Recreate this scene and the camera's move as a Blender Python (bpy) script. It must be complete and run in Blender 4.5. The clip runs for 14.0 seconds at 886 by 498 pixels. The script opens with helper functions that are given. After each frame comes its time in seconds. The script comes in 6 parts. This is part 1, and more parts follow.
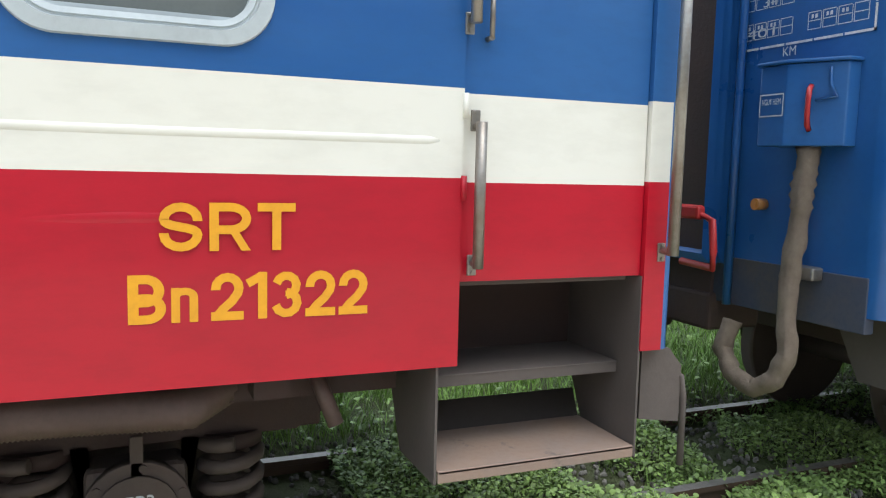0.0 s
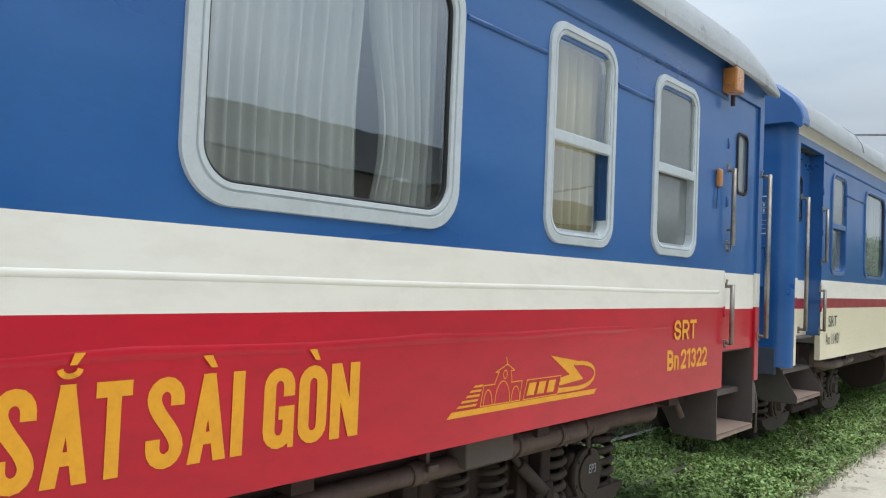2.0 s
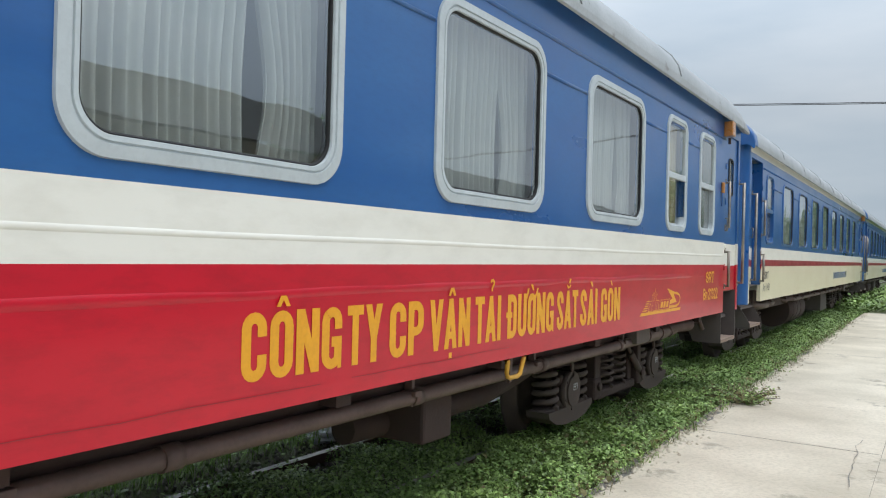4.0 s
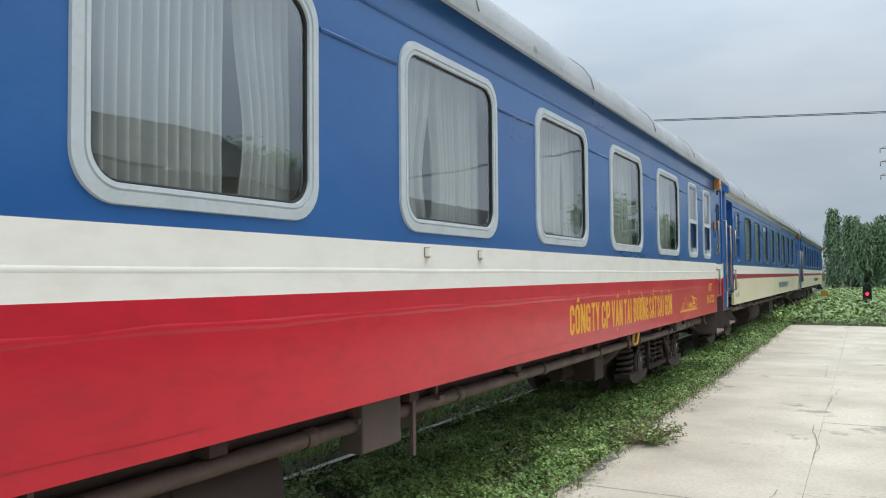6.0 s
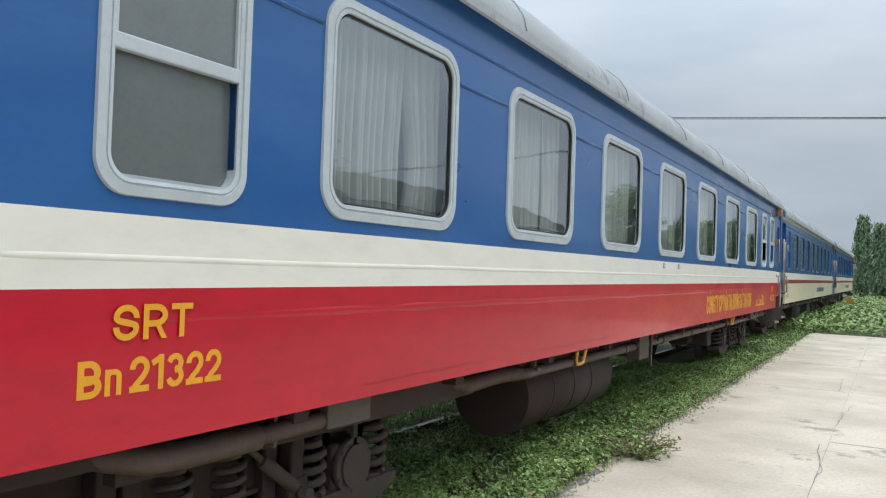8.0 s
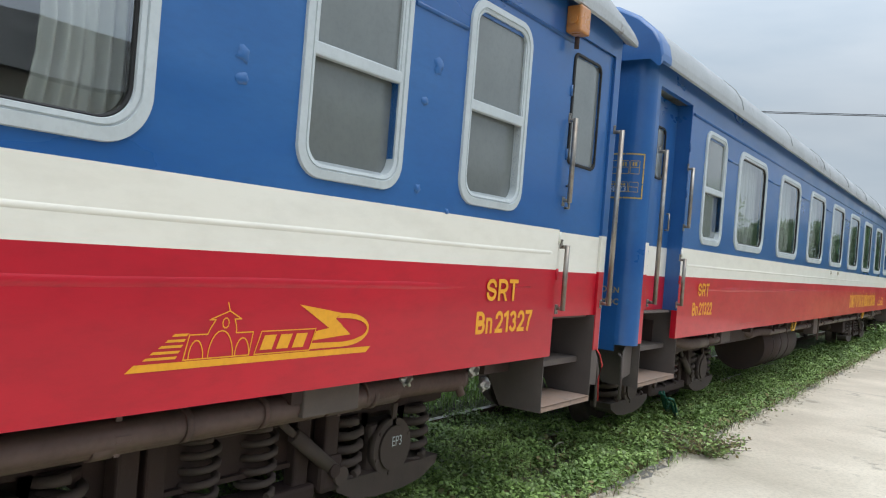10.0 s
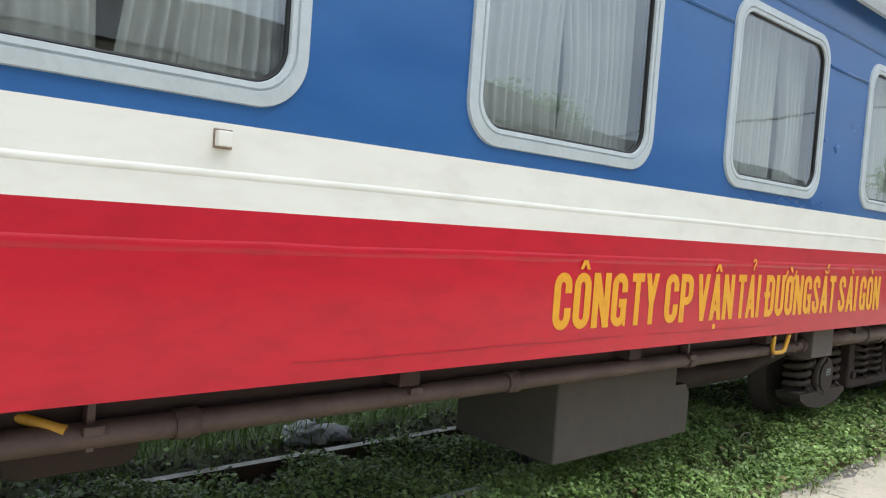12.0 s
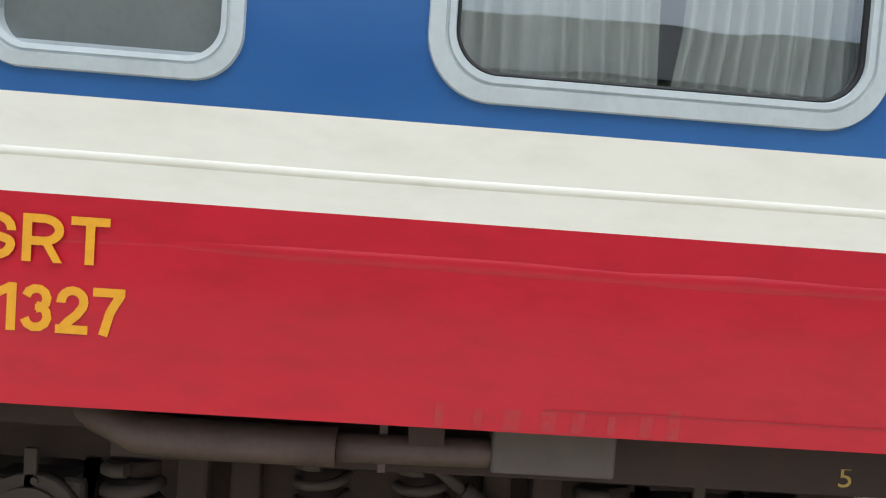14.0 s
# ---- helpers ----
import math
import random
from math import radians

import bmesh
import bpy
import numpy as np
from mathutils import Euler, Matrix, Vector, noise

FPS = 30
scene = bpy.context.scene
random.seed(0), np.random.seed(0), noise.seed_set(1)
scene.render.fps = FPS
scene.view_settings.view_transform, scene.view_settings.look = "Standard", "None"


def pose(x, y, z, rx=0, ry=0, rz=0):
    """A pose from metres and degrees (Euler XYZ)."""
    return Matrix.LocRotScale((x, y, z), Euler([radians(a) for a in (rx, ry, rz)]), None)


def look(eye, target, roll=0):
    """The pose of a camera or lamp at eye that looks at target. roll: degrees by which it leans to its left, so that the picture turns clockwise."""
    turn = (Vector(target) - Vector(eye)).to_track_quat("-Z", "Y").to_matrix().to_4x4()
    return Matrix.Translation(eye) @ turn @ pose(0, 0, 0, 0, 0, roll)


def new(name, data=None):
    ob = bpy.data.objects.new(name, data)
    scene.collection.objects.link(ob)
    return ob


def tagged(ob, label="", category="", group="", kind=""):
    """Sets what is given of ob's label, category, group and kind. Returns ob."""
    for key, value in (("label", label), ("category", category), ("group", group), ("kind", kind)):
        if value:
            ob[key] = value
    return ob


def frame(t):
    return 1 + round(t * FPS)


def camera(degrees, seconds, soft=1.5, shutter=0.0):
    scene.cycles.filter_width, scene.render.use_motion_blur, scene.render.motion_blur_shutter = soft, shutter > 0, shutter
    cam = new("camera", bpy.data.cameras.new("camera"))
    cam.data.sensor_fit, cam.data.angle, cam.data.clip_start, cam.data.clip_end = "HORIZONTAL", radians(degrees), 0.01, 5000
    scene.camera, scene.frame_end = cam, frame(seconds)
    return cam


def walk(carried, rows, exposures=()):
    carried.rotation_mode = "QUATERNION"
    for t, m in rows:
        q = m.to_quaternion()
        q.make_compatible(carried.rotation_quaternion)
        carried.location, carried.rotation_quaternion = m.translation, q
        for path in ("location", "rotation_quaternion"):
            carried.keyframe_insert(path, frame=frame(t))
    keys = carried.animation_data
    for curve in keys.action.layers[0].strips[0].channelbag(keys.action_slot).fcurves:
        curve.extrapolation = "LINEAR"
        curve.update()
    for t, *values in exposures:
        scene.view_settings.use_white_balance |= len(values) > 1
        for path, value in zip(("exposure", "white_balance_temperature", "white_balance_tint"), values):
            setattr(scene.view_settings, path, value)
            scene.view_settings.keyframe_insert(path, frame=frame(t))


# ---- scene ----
cam = camera(59.61, 14.0, soft=1.15)
walk(cam, [
    (0.0, pose(2.004, -4.498, 1.654, 84.05, -1.44, 67.55)),
    (0.5, pose(2.012, -4.428, 1.667, 84.67, -1.60, 62.14)),
    (1.0, pose(2.017, -4.250, 1.688, 87.82, -2.17, 50.58)),
    (1.5, pose(1.939, -3.914, 1.736, 90.81, -2.21, 43.01)),
    (2.0, pose(1.951, -3.498, 1.762, 92.01, -2.36, 40.34)),
    (2.5, pose(2.048, -3.113, 1.764, 91.20, -2.95, 38.41)),
    (3.0, pose(2.038, -2.735, 1.736, 89.83, -2.88, 36.32)),
    (5.5, pose(2.125, -0.720, 1.674, 91.82, 0.74, 29.06)),
    (6.0, pose(2.116, -0.396, 1.697, 92.04, 0.48, 28.52)),
    (6.5, pose(2.132, -0.191, 1.704, 92.26, 0.26, 28.27)),
    (7.0, pose(2.196, 0.002, 1.718, 92.21, -0.35, 28.38)),
    (9.5, pose(2.225, 0.081, 1.741, 89.73, -4.15, 34.11)),
    (10.0, pose(2.220, 0.085, 1.698, 90.02, -4.63, 35.52)),
    (10.5, pose(2.211, 0.115, 1.685, 89.86, -5.11, 37.13)),
    (11.0, pose(2.214, 0.131, 1.672, 89.24, -5.31, 39.23)),
    (11.5, pose(2.196, 0.140, 1.677, 88.29, -5.06, 42.43)),
    (12.0, pose(2.117, 0.204, 1.654, 87.62, -4.34, 48.06)),
    (12.5, pose(2.024, 0.166, 1.673, 87.33, -3.83, 55.94)),
    (13.0, pose(1.977, 0.130, 1.655, 87.80, -3.40, 66.66)),
    (13.5, pose(1.979, 0.093, 1.663, 87.79, -3.79, 77.85)),
    (14.0, pose(2.003, 0.154, 1.655, 87.20, -4.14, 87.26)),
], exposures=[(0.0, 0.38), (1.0, 0.2), (2.0, 0.02), (3.0, 0.03), (7.0, -0.04), (9.5, 0.03), (11.0, 0.08), (12.0, 0.2), (13.0, 0.22), (14.0, 0.15)])

# how far the train has rolled along its track, by the second
ROLL = [
    (0.0, 0.000), (0.5, 1.319), (1.0, 2.640), (1.5, 3.998), (2.0, 5.367), (2.5, 6.696),
    (3.0, 8.022), (5.5, 15.117), (6.0, 16.487), (6.5, 17.883), (7.0, 19.273), (9.5, 26.052),
    (10.0, 27.518), (10.5, 28.964), (11.0, 30.359), (11.5, 31.775), (12.0, 33.208), (12.5, 34.618),
    (13.0, 36.027), (13.5, 37.442), (14.0, 38.855),
]

# ---- light ----
SUN_EL, SUN_AZ = radians(68), radians(75)
world = bpy.data.worlds.new("sky")
scene.world = world
world.use_nodes = True
wn, wl = world.node_tree.nodes, world.node_tree.links
wn.clear()
w_out = wn.new("ShaderNodeOutputWorld")
w_bg = wn.new("ShaderNodeBackground")
sky = wn.new("ShaderNodeTexSky")
sky.sky_type = "NISHITA"
sky.sun_disc = False
sky.sun_elevation, sky.sun_rotation = SUN_EL, SUN_AZ
sky.air_density, sky.dust_density = 1.0, 3.0
w_co = wn.new("ShaderNodeTexCoord")
w_map = wn.new("ShaderNodeMapping")
w_map.inputs["Scale"].default_value = (1.0, 1.0, 3.6)
w_noise = wn.new("ShaderNodeTexNoise")
w_noise.inputs["Scale"].default_value, w_noise.inputs["Detail"].default_value = 2.3, 7
w_noise.inputs["Roughness"].default_value = 0.5
w_ramp = wn.new("ShaderNodeValToRGB")
w_ramp.color_ramp.elements[0].position, w_ramp.color_ramp.elements[0].color = 0.36, (4.95, 6.0, 7.05, 1)
w_ramp.color_ramp.elements[1].position, w_ramp.color_ramp.elements[1].color = 0.66, (6.9, 7.65, 8.4, 1)
w_mix = wn.new("ShaderNodeMixRGB")
w_mix.inputs["Fac"].default_value = 0.86
wl.new(w_co.outputs["Generated"], w_map.inputs["Vector"])
wl.new(w_map.outputs["Vector"], w_noise.inputs["Vector"])
wl.new(w_noise.outputs["Fac"], w_ramp.inputs["Fac"])
wl.new(sky.outputs["Color"], w_mix.inputs["Color1"])
wl.new(w_ramp.outputs["Color"], w_mix.inputs["Color2"])
# an overcast sky is brighter overhead than at the horizon
w_sep = wn.new("ShaderNodeSeparateXYZ")
w_up = wn.new("ShaderNodeMapRange")
for i, v in ((1, 0.18), (2, 0.9), (3, 0.93), (4, 3.0)):
    w_up.inputs[i].default_value = v
w_mul = wn.new("ShaderNodeVectorMath")
w_mul.operation = "SCALE"
wl.new(w_co.outputs["Generated"], w_sep.inputs[0])
wl.new(w_sep.outputs["Z"], w_up.inputs[0])
wl.new(w_mix.outputs["Color"], w_mul.inputs[0])
wl.new(w_up.outputs[0], w_mul.inputs["Scale"])
wl.new(w_mul.outputs[0], w_bg.inputs["Color"])
w_bg.inputs["Strength"].default_value = 0.091
wl.new(w_bg.outputs["Background"], w_out.inputs["Surface"])
sun = new("sun", bpy.data.lights.new("sun", "SUN"))
sun.data.energy, sun.data.angle, sun.data.color = 1.0, radians(40), (1.0, 0.98, 0.94)
sun.matrix_basis = look((math.sin(SUN_AZ) * math.cos(SUN_EL), math.cos(SUN_AZ) * math.cos(SUN_EL), math.sin(SUN_EL)), (0, 0, 0))


# ---- materials ----
def material(name, base, rough=0.6, metal=0.0, second=None, scale=3.0, grain=40.0, amount=0.5, bump=0.1, depth=0.01,
             coat=0.0, spots=None, spot_at=0.66, spot_scale=7.0, wave=0.0, island=0.0, stretch=(1, 1, 1), spec=0.5):
    """A surface with a broad variation, a fine grain, optional specks and relief."""
    m = bpy.data.materials.new(name)
    m.use_nodes = True
    n, k = m.node_tree.nodes, m.node_tree.links
    b = n["Principled BSDF"]
    co = n.new("ShaderNodeTexCoord")
    mp = n.new("ShaderNodeMapping")
    mp.inputs["Scale"].default_value = stretch
    k.new(co.outputs["Object"], mp.inputs["Vector"])

    def noise_tex(sc, det=5.0, ro=0.55):
        t = n.new("ShaderNodeTexNoise")
        t.inputs["Scale"].default_value, t.inputs["Detail"].default_value, t.inputs["Roughness"].default_value = sc, det, ro
        k.new(mp.outputs["Vector"], t.inputs["Vector"])
        return t.outputs["Fac"]

    def blend(fac, c1, c2):
        mx = n.new("ShaderNodeMixRGB")
        for sock, v in (("Fac", fac), ("Color1", c1), ("Color2", c2)):
            if isinstance(v, (int, float)):
                mx.inputs[sock].default_value = v
            elif isinstance(v, tuple):
                mx.inputs[sock].default_value = (*v, 1)
            else:
                k.new(v, mx.inputs[sock])
        return mx.outputs["Color"]

    def ramp(src, a, z, top=1.0):
        r = n.new("ShaderNodeMapRange")
        for i, v in ((1, a), (2, z), (3, 0.0), (4, top)):
            r.inputs[i].default_value = v
        k.new(src, r.inputs[0])
        return r.outputs[0]

    second = second or tuple(c * 0.75 for c in base)
    broad, fine = noise_tex(scale), noise_tex(grain, 8.0, 0.65)
    col = blend(ramp(broad, 0.35, 0.7, amount), tuple(base), tuple(second))
    col = blend(ramp(fine, 0.45, 0.75, amount * 0.5), col, tuple(c * 0.7 for c in second))
    if spots:
        col = blend(ramp(noise_tex(spot_scale, 9.0, 0.7), spot_at, spot_at + 0.06, 0.85), col, tuple(spots))
    if island:
        g = n.new("ShaderNodeNewGeometry")
        hs = n.new("ShaderNodeHueSaturation")
        k.new(ramp(g.outputs["Random Per Island"], 0, 1), hs.inputs["Value"])
        r = hs.inputs["Value"].links[0].from_node
        r.inputs[3].default_value, r.inputs[4].default_value = 1 - island, 1 + island
        k.new(col, hs.inputs["Color"])
        col = hs.outputs["Color"]
    k.new(col, b.inputs["Base Color"])
    b.inputs["Metallic"].default_value = metal
    b.inputs["Coat Weight"].default_value = coat
    b.inputs["Coat Roughness"].default_value = 0.12
    b.inputs["Specular IOR Level"].default_value = spec
    rr = n.new("ShaderNodeMapRange")
    rr.inputs[1].default_value, rr.inputs[2].default_value = 0.3, 0.75
    rr.inputs[3].default_value, rr.inputs[4].default_value = max(0.02, rough - 0.1), min(1, rough + 0.12)
    k.new(broad, rr.inputs[0])
    k.new(rr.outputs[0], b.inputs["Roughness"])
    bp = n.new("ShaderNodeBump")
    bp.inputs["Strength"].default_value, bp.inputs["Distance"].default_value = bump, depth
    k.new(fine, bp.inputs["Height"])
    if wave:
        b2 = n.new("ShaderNodeBump")
        b2.inputs["Strength"].default_value, b2.inputs["Distance"].default_value = wave, 0.03
        k.new(noise_tex(1.7, 2.0, 0.4), b2.inputs["Height"])
        k.new(b2.outputs["Normal"], bp.inputs["Normal"])
    k.new(bp.outputs["Normal"], b.inputs["Normal"])
    return m


def glass(name, tint=(0.93, 0.96, 0.94), head_on=0.30):
    m = bpy.data.materials.new(name)
    m.use_nodes = True
    n, k = m.node_tree.nodes, m.node_tree.links
    n.clear()
    o, mix = n.new("ShaderNodeOutputMaterial"), n.new("ShaderNodeMixShader")
    tr, gl, fr = n.new("ShaderNodeBsdfTransparent"), n.new("ShaderNodeBsdfGlossy"), n.new("ShaderNodeLayerWeight")
    tr.inputs["Color"].default_value = (*tint, 1)
    gl.inputs["Roughness"].default_value = 0.015
    gl.inputs["Color"].default_value = (0.95, 0.97, 1.0, 1)
    fr.inputs["Blend"].default_value = 0.5
    steep, gloss = n.new("ShaderNodeMath"), n.new("ShaderNodeMapRange")
    steep.operation = "POWER"
    steep.inputs[1].default_value = 5.0
    gloss.inputs[3].default_value = head_on
    k.new(fr.outputs["Facing"], steep.inputs[0])
    k.new(steep.outputs[0], gloss.inputs[0])
    nz, bp, co = n.new("ShaderNodeTexNoise"), n.new("ShaderNodeBump"), n.new("ShaderNodeTexCoord")
    nz.inputs["Scale"].default_value = 1.6
    bp.inputs["Strength"].default_value, bp.inputs["Distance"].default_value = 0.12, 0.02
    k.new(co.outputs["Object"], nz.inputs["Vector"])
    k.new(nz.outputs["Fac"], bp.inputs["Height"])
    k.new(bp.outputs["Normal"], gl.inputs["Normal"])
    k.new(gloss.outputs[0], mix.inputs["Fac"])
    k.new(tr.outputs["BSDF"], mix.inputs[1])
    k.new(gl.outputs["BSDF"], mix.inputs[2])
    k.new(mix.outputs["Shader"], o.inputs["Surface"])
    return m


def glow(name, colour, strength):
    m = bpy.data.materials.new(name)
    m.use_nodes = True
    b = m.node_tree.nodes["Principled BSDF"]
    b.inputs["Base Color"].default_value = (*colour, 1)
    b.inputs["Emission Color"].default_value = (*colour, 1)
    b.inputs["Emission Strength"].default_value = strength
    return m


ALONG = (1, 0.35, 1)
BLUE = material("blue_paint", (0.014, 0.092, 0.30), 0.34, second=(0.030, 0.135, 0.36), amount=0.9, scale=1.9, bump=0.06, depth=0.004, coat=0.35, spots=(0.012, 0.05, 0.16), spot_at=0.72, spot_scale=5, wave=0.9, spec=0.45, stretch=ALONG)
WHITE = material("cream_white_paint", (0.85, 0.83, 0.755), 0.42, second=(0.78, 0.735, 0.62), amount=0.6, scale=0.8, grain=9, bump=0.06, depth=0.004, coat=0.2, spots=(0.5, 0.4, 0.26), spot_at=0.76, spot_scale=9, wave=0.08, stretch=ALONG)
RED = material("red_paint", (0.58, 0.007, 0.025), 0.42, second=(0.42, 0.006, 0.02), amount=0.9, scale=1.1, grain=14, bump=0.06, depth=0.004, coat=0.3, spots=(0.5, 0.08, 0.08), spot_at=0.77, spot_scale=6, wave=0.22, spec=0.35, stretch=ALONG)
CREAM = material("cream_paint", (0.78, 0.70, 0.50), 0.42, second=(0.70, 0.62, 0.43), amount=0.5, scale=2, bump=0.06, depth=0.004, coat=0.2, wave=0.08, stretch=ALONG)
DARKRED = material("dark_red_paint", (0.33, 0.02, 0.03), 0.4, bump=0.05, depth=0.004, coat=0.2)
YELLOW = material("yellow_lettering", (0.84, 0.385, 0.018), 0.45, second=(0.74, 0.32, 0.018), scale=9, amount=0.6, bump=0.05, depth=0.003)
SAFETY = material("yellow_safety_paint", (0.68, 0.36, 0.03), 0.5, second=(0.5, 0.26, 0.05), scale=14, amount=0.8, bump=0.2, depth=0.004, spots=(0.14, 0.08, 0.05), spot_at=0.64, spot_scale=22)
BLACKP = material("dark_lettering", (0.03, 0.03, 0.04), 0.5)
STENCIL = material("white_stencil_paint", (0.72, 0.74, 0.74), 0.6, amount=0.7, scale=20, second=(0.4, 0.45, 0.5))
GOLDST = material("yellow_stencil_paint", (0.55, 0.38, 0.10), 0.6, amount=0.7, scale=20)
FRAME = material("grey_window_frame", (0.53, 0.58, 0.60), 0.45, second=(0.43, 0.47, 0.49), amount=0.5, scale=6, bump=0.06, depth=0.003, spots=(0.25, 0.22, 0.19), spot_at=0.72, spot_scale=14)
NAVYF = material("navy_window_frame", (0.03, 0.06, 0.13), 0.45, amount=0.4)
RUBBER = material("black_rubber", (0.015, 0.015, 0.016), 0.7)
GLASS = glass("window_glass")
CLEAR = bpy.data.materials.new("clear_glass_back")
CLEAR.use_nodes = True
CLEAR.node_tree.nodes.clear()
_o, _t = CLEAR.node_tree.nodes.new("ShaderNodeOutputMaterial"), CLEAR.node_tree.nodes.new("ShaderNodeBsdfTransparent")
_t.inputs["Color"].default_value = (0.96, 0.98, 0.97, 1)
CLEAR.node_tree.links.new(_t.outputs["BSDF"], _o.inputs["Surface"])
FROST = material("frosted_pane", (0.165, 0.18, 0.175), 0.1, second=(0.11, 0.125, 0.12), amount=0.4, scale=3, bump=0.02, depth=0.002, coat=0.8)
CURTAIN = material("sheer_curtain", (0.70, 0.70, 0.67), 0.85, second=(0.60, 0.60, 0.56), amount=0.4, scale=4, bump=0.15, depth=0.004, spec=0.2)
_n, _k = CURTAIN.node_tree.nodes, CURTAIN.node_tree.links
_mix, _thin = _n.new("ShaderNodeMixShader"), _n.new("ShaderNodeBsdfTransparent")
_mix.inputs["Fac"].default_value = 0.32
_k.new(_n["Principled BSDF"].outputs["BSDF"], _mix.inputs[1])
_k.new(_thin.outputs["BSDF"], _mix.inputs[2])
_k.new(_mix.outputs["Shader"], _n["Material Output"].inputs["Surface"])
INSIDE = material("coach_lining", (0.60, 0.60, 0.55), 0.6, amount=0.3)
ROOF = material("grey_roof_paint", (0.42, 0.44, 0.45), 0.6, second=(0.33, 0.35, 0.36), amount=0.8, scale=1.5, bump=0.2, depth=0.01, spots=(0.20, 0.19, 0.18), spot_at=0.60, spot_scale=4)
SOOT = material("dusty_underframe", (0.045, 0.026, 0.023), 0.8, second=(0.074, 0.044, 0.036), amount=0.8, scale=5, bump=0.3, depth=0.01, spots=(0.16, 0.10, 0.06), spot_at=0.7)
SOOT_GREY = material("dusty_grey_steel", (0.080, 0.058, 0.050), 0.75, second=(0.125, 0.09, 0.076), amount=0.8, scale=6, bump=0.25, depth=0.006, spots=(0.2, 0.11, 0.06), spot_at=0.7)
PIPE = material("brown_grey_pipe", (0.125, 0.078, 0.066), 0.55, second=(0.085, 0.054, 0.046), amount=0.8, scale=5, bump=0.2, depth=0.005)
STEP = material("dusty_step_plate", (0.085, 0.070, 0.064), 0.75, second=(0.125, 0.10, 0.088), amount=0.9, scale=4, bump=0.2, depth=0.006, spots=(0.20, 0.14, 0.10), spot_at=0.66, spot_scale=3)
WORN = material("rubbed_red_paint", (0.40, 0.035, 0.04), 0.6, second=(0.50, 0.01, 0.025), amount=0.9, scale=30)
FOIL = material("crumpled_foil", (0.55, 0.55, 0.55), 0.35, 0.8, second=(0.35, 0.33, 0.31), amount=0.6, scale=20)
TREAD = material("rust_stained_tread", (0.27, 0.20, 0.165), 0.8, second=(0.33, 0.22, 0.16), amount=0.9, scale=5, bump=0.25, depth=0.005, spots=(0.13, 0.11, 0.10), spot_at=0.6, spot_scale=4)
STEEL = material("worn_steel_tube", (0.36, 0.34, 0.31), 0.4, 0.75, second=(0.24, 0.19, 0.15), amount=0.8, scale=8, bump=0.12, depth=0.003)
RAILTOP = material("rusty_rail", (0.10, 0.06, 0.042), 0.7, 0.3, second=(0.15, 0.095, 0.06), amount=0.8, scale=8, bump=0.3, depth=0.004)
SHINY = material("worn_rail_head", (0.30, 0.27, 0.245), 0.4, 0.6, amount=0.4, scale=20)
CANVAS = material("brown_canvas_hose", (0.20, 0.155, 0.115), 0.9, second=(0.14, 0.105, 0.08), amount=0.8, scale=9, bump=0.5, depth=0.01, wave=0.5)
REDP = material("red_enamel", (0.5, 0.03, 0.03), 0.4, amount=0.5, scale=10)
AMBER = material("amber_lens", (0.55, 0.22, 0.05), 0.3, amount=0.5, scale=10, coat=0.5)
CONCRETE = material("pale_concrete", (0.70, 0.625, 0.50), 0.88, second=(0.48, 0.42, 0.325), amount=1.0, scale=0.9, grain=30, bump=0.5, depth=0.01, spots=(0.33, 0.29, 0.225), spot_at=0.58, spot_scale=1.6)
CONC_DARK = material("weathered_concrete", (0.27, 0.25, 0.22), 0.9, second=(0.17, 0.16, 0.14), amount=0.9, scale=3, bump=0.6, depth=0.015)
SOIL = material("soil_and_low_weeds", (0.075, 0.115, 0.03), 0.95, second=(0.09, 0.075, 0.042), amount=0.9, scale=1.4, grain=25, bump=0.8, depth=0.05)
LEAF = material("weed_leaf", (0.29, 0.41, 0.12), 0.5, second=(0.15, 0.25, 0.065), amount=0.9, scale=1.2, bump=0.0, island=0.5)
GRASS = material("long_grass", (0.27, 0.43, 0.09), 0.55, second=(0.18, 0.33, 0.06), amount=0.8, scale=0.8, bump=0.0, island=0.35)
DUSTY = material("dust_covered_end_beam", (0.085, 0.075, 0.075), 0.85, second=(0.05, 0.07, 0.12), amount=0.9, scale=3, bump=0.2, depth=0.004, spots=(0.07, 0.055, 0.05), spot_at=0.64)
DUSTGREY = material("dusty_grey_box_paint", (0.100, 0.080, 0.070), 0.75, second=(0.135, 0.11, 0.095), amount=0.9, scale=9, bump=0.3, depth=0.006)
TANCLOTH = material("tan_curtain", (0.62, 0.52, 0.34), 0.85, second=(0.50, 0.42, 0.27), amount=0.5, scale=5, bump=0.15, depth=0.004, spec=0.2)
DRYLEAF = material("dry_weed_leaf", (0.20, 0.15, 0.07), 0.75, second=(0.12, 0.14, 0.04), amount=0.9, scale=8, island=0.4)
STRAW = material("dry_straw", (0.52, 0.48, 0.36), 0.7, amount=0.3)
STONE = material("dark_ballast", (0.19, 0.175, 0.155), 0.85, second=(0.26, 0.24, 0.21), amount=0.8, scale=6, bump=0.4, depth=0.01, island=0.5)
TREELEAF = material("mast_tree_leaf", (0.10, 0.175, 0.075), 0.5, second=(0.14, 0.225, 0.10), amount=0.7, scale=0.6, island=0.5)
BARK = material("bark", (0.10, 0.075, 0.055), 0.9, bump=0.6, depth=0.03, scale=6)
TIN = material("weathered_tin_roof", (0.13, 0.135, 0.13), 0.6, 0.2, second=(0.09, 0.095, 0.09), amount=0.8, scale=0.8)
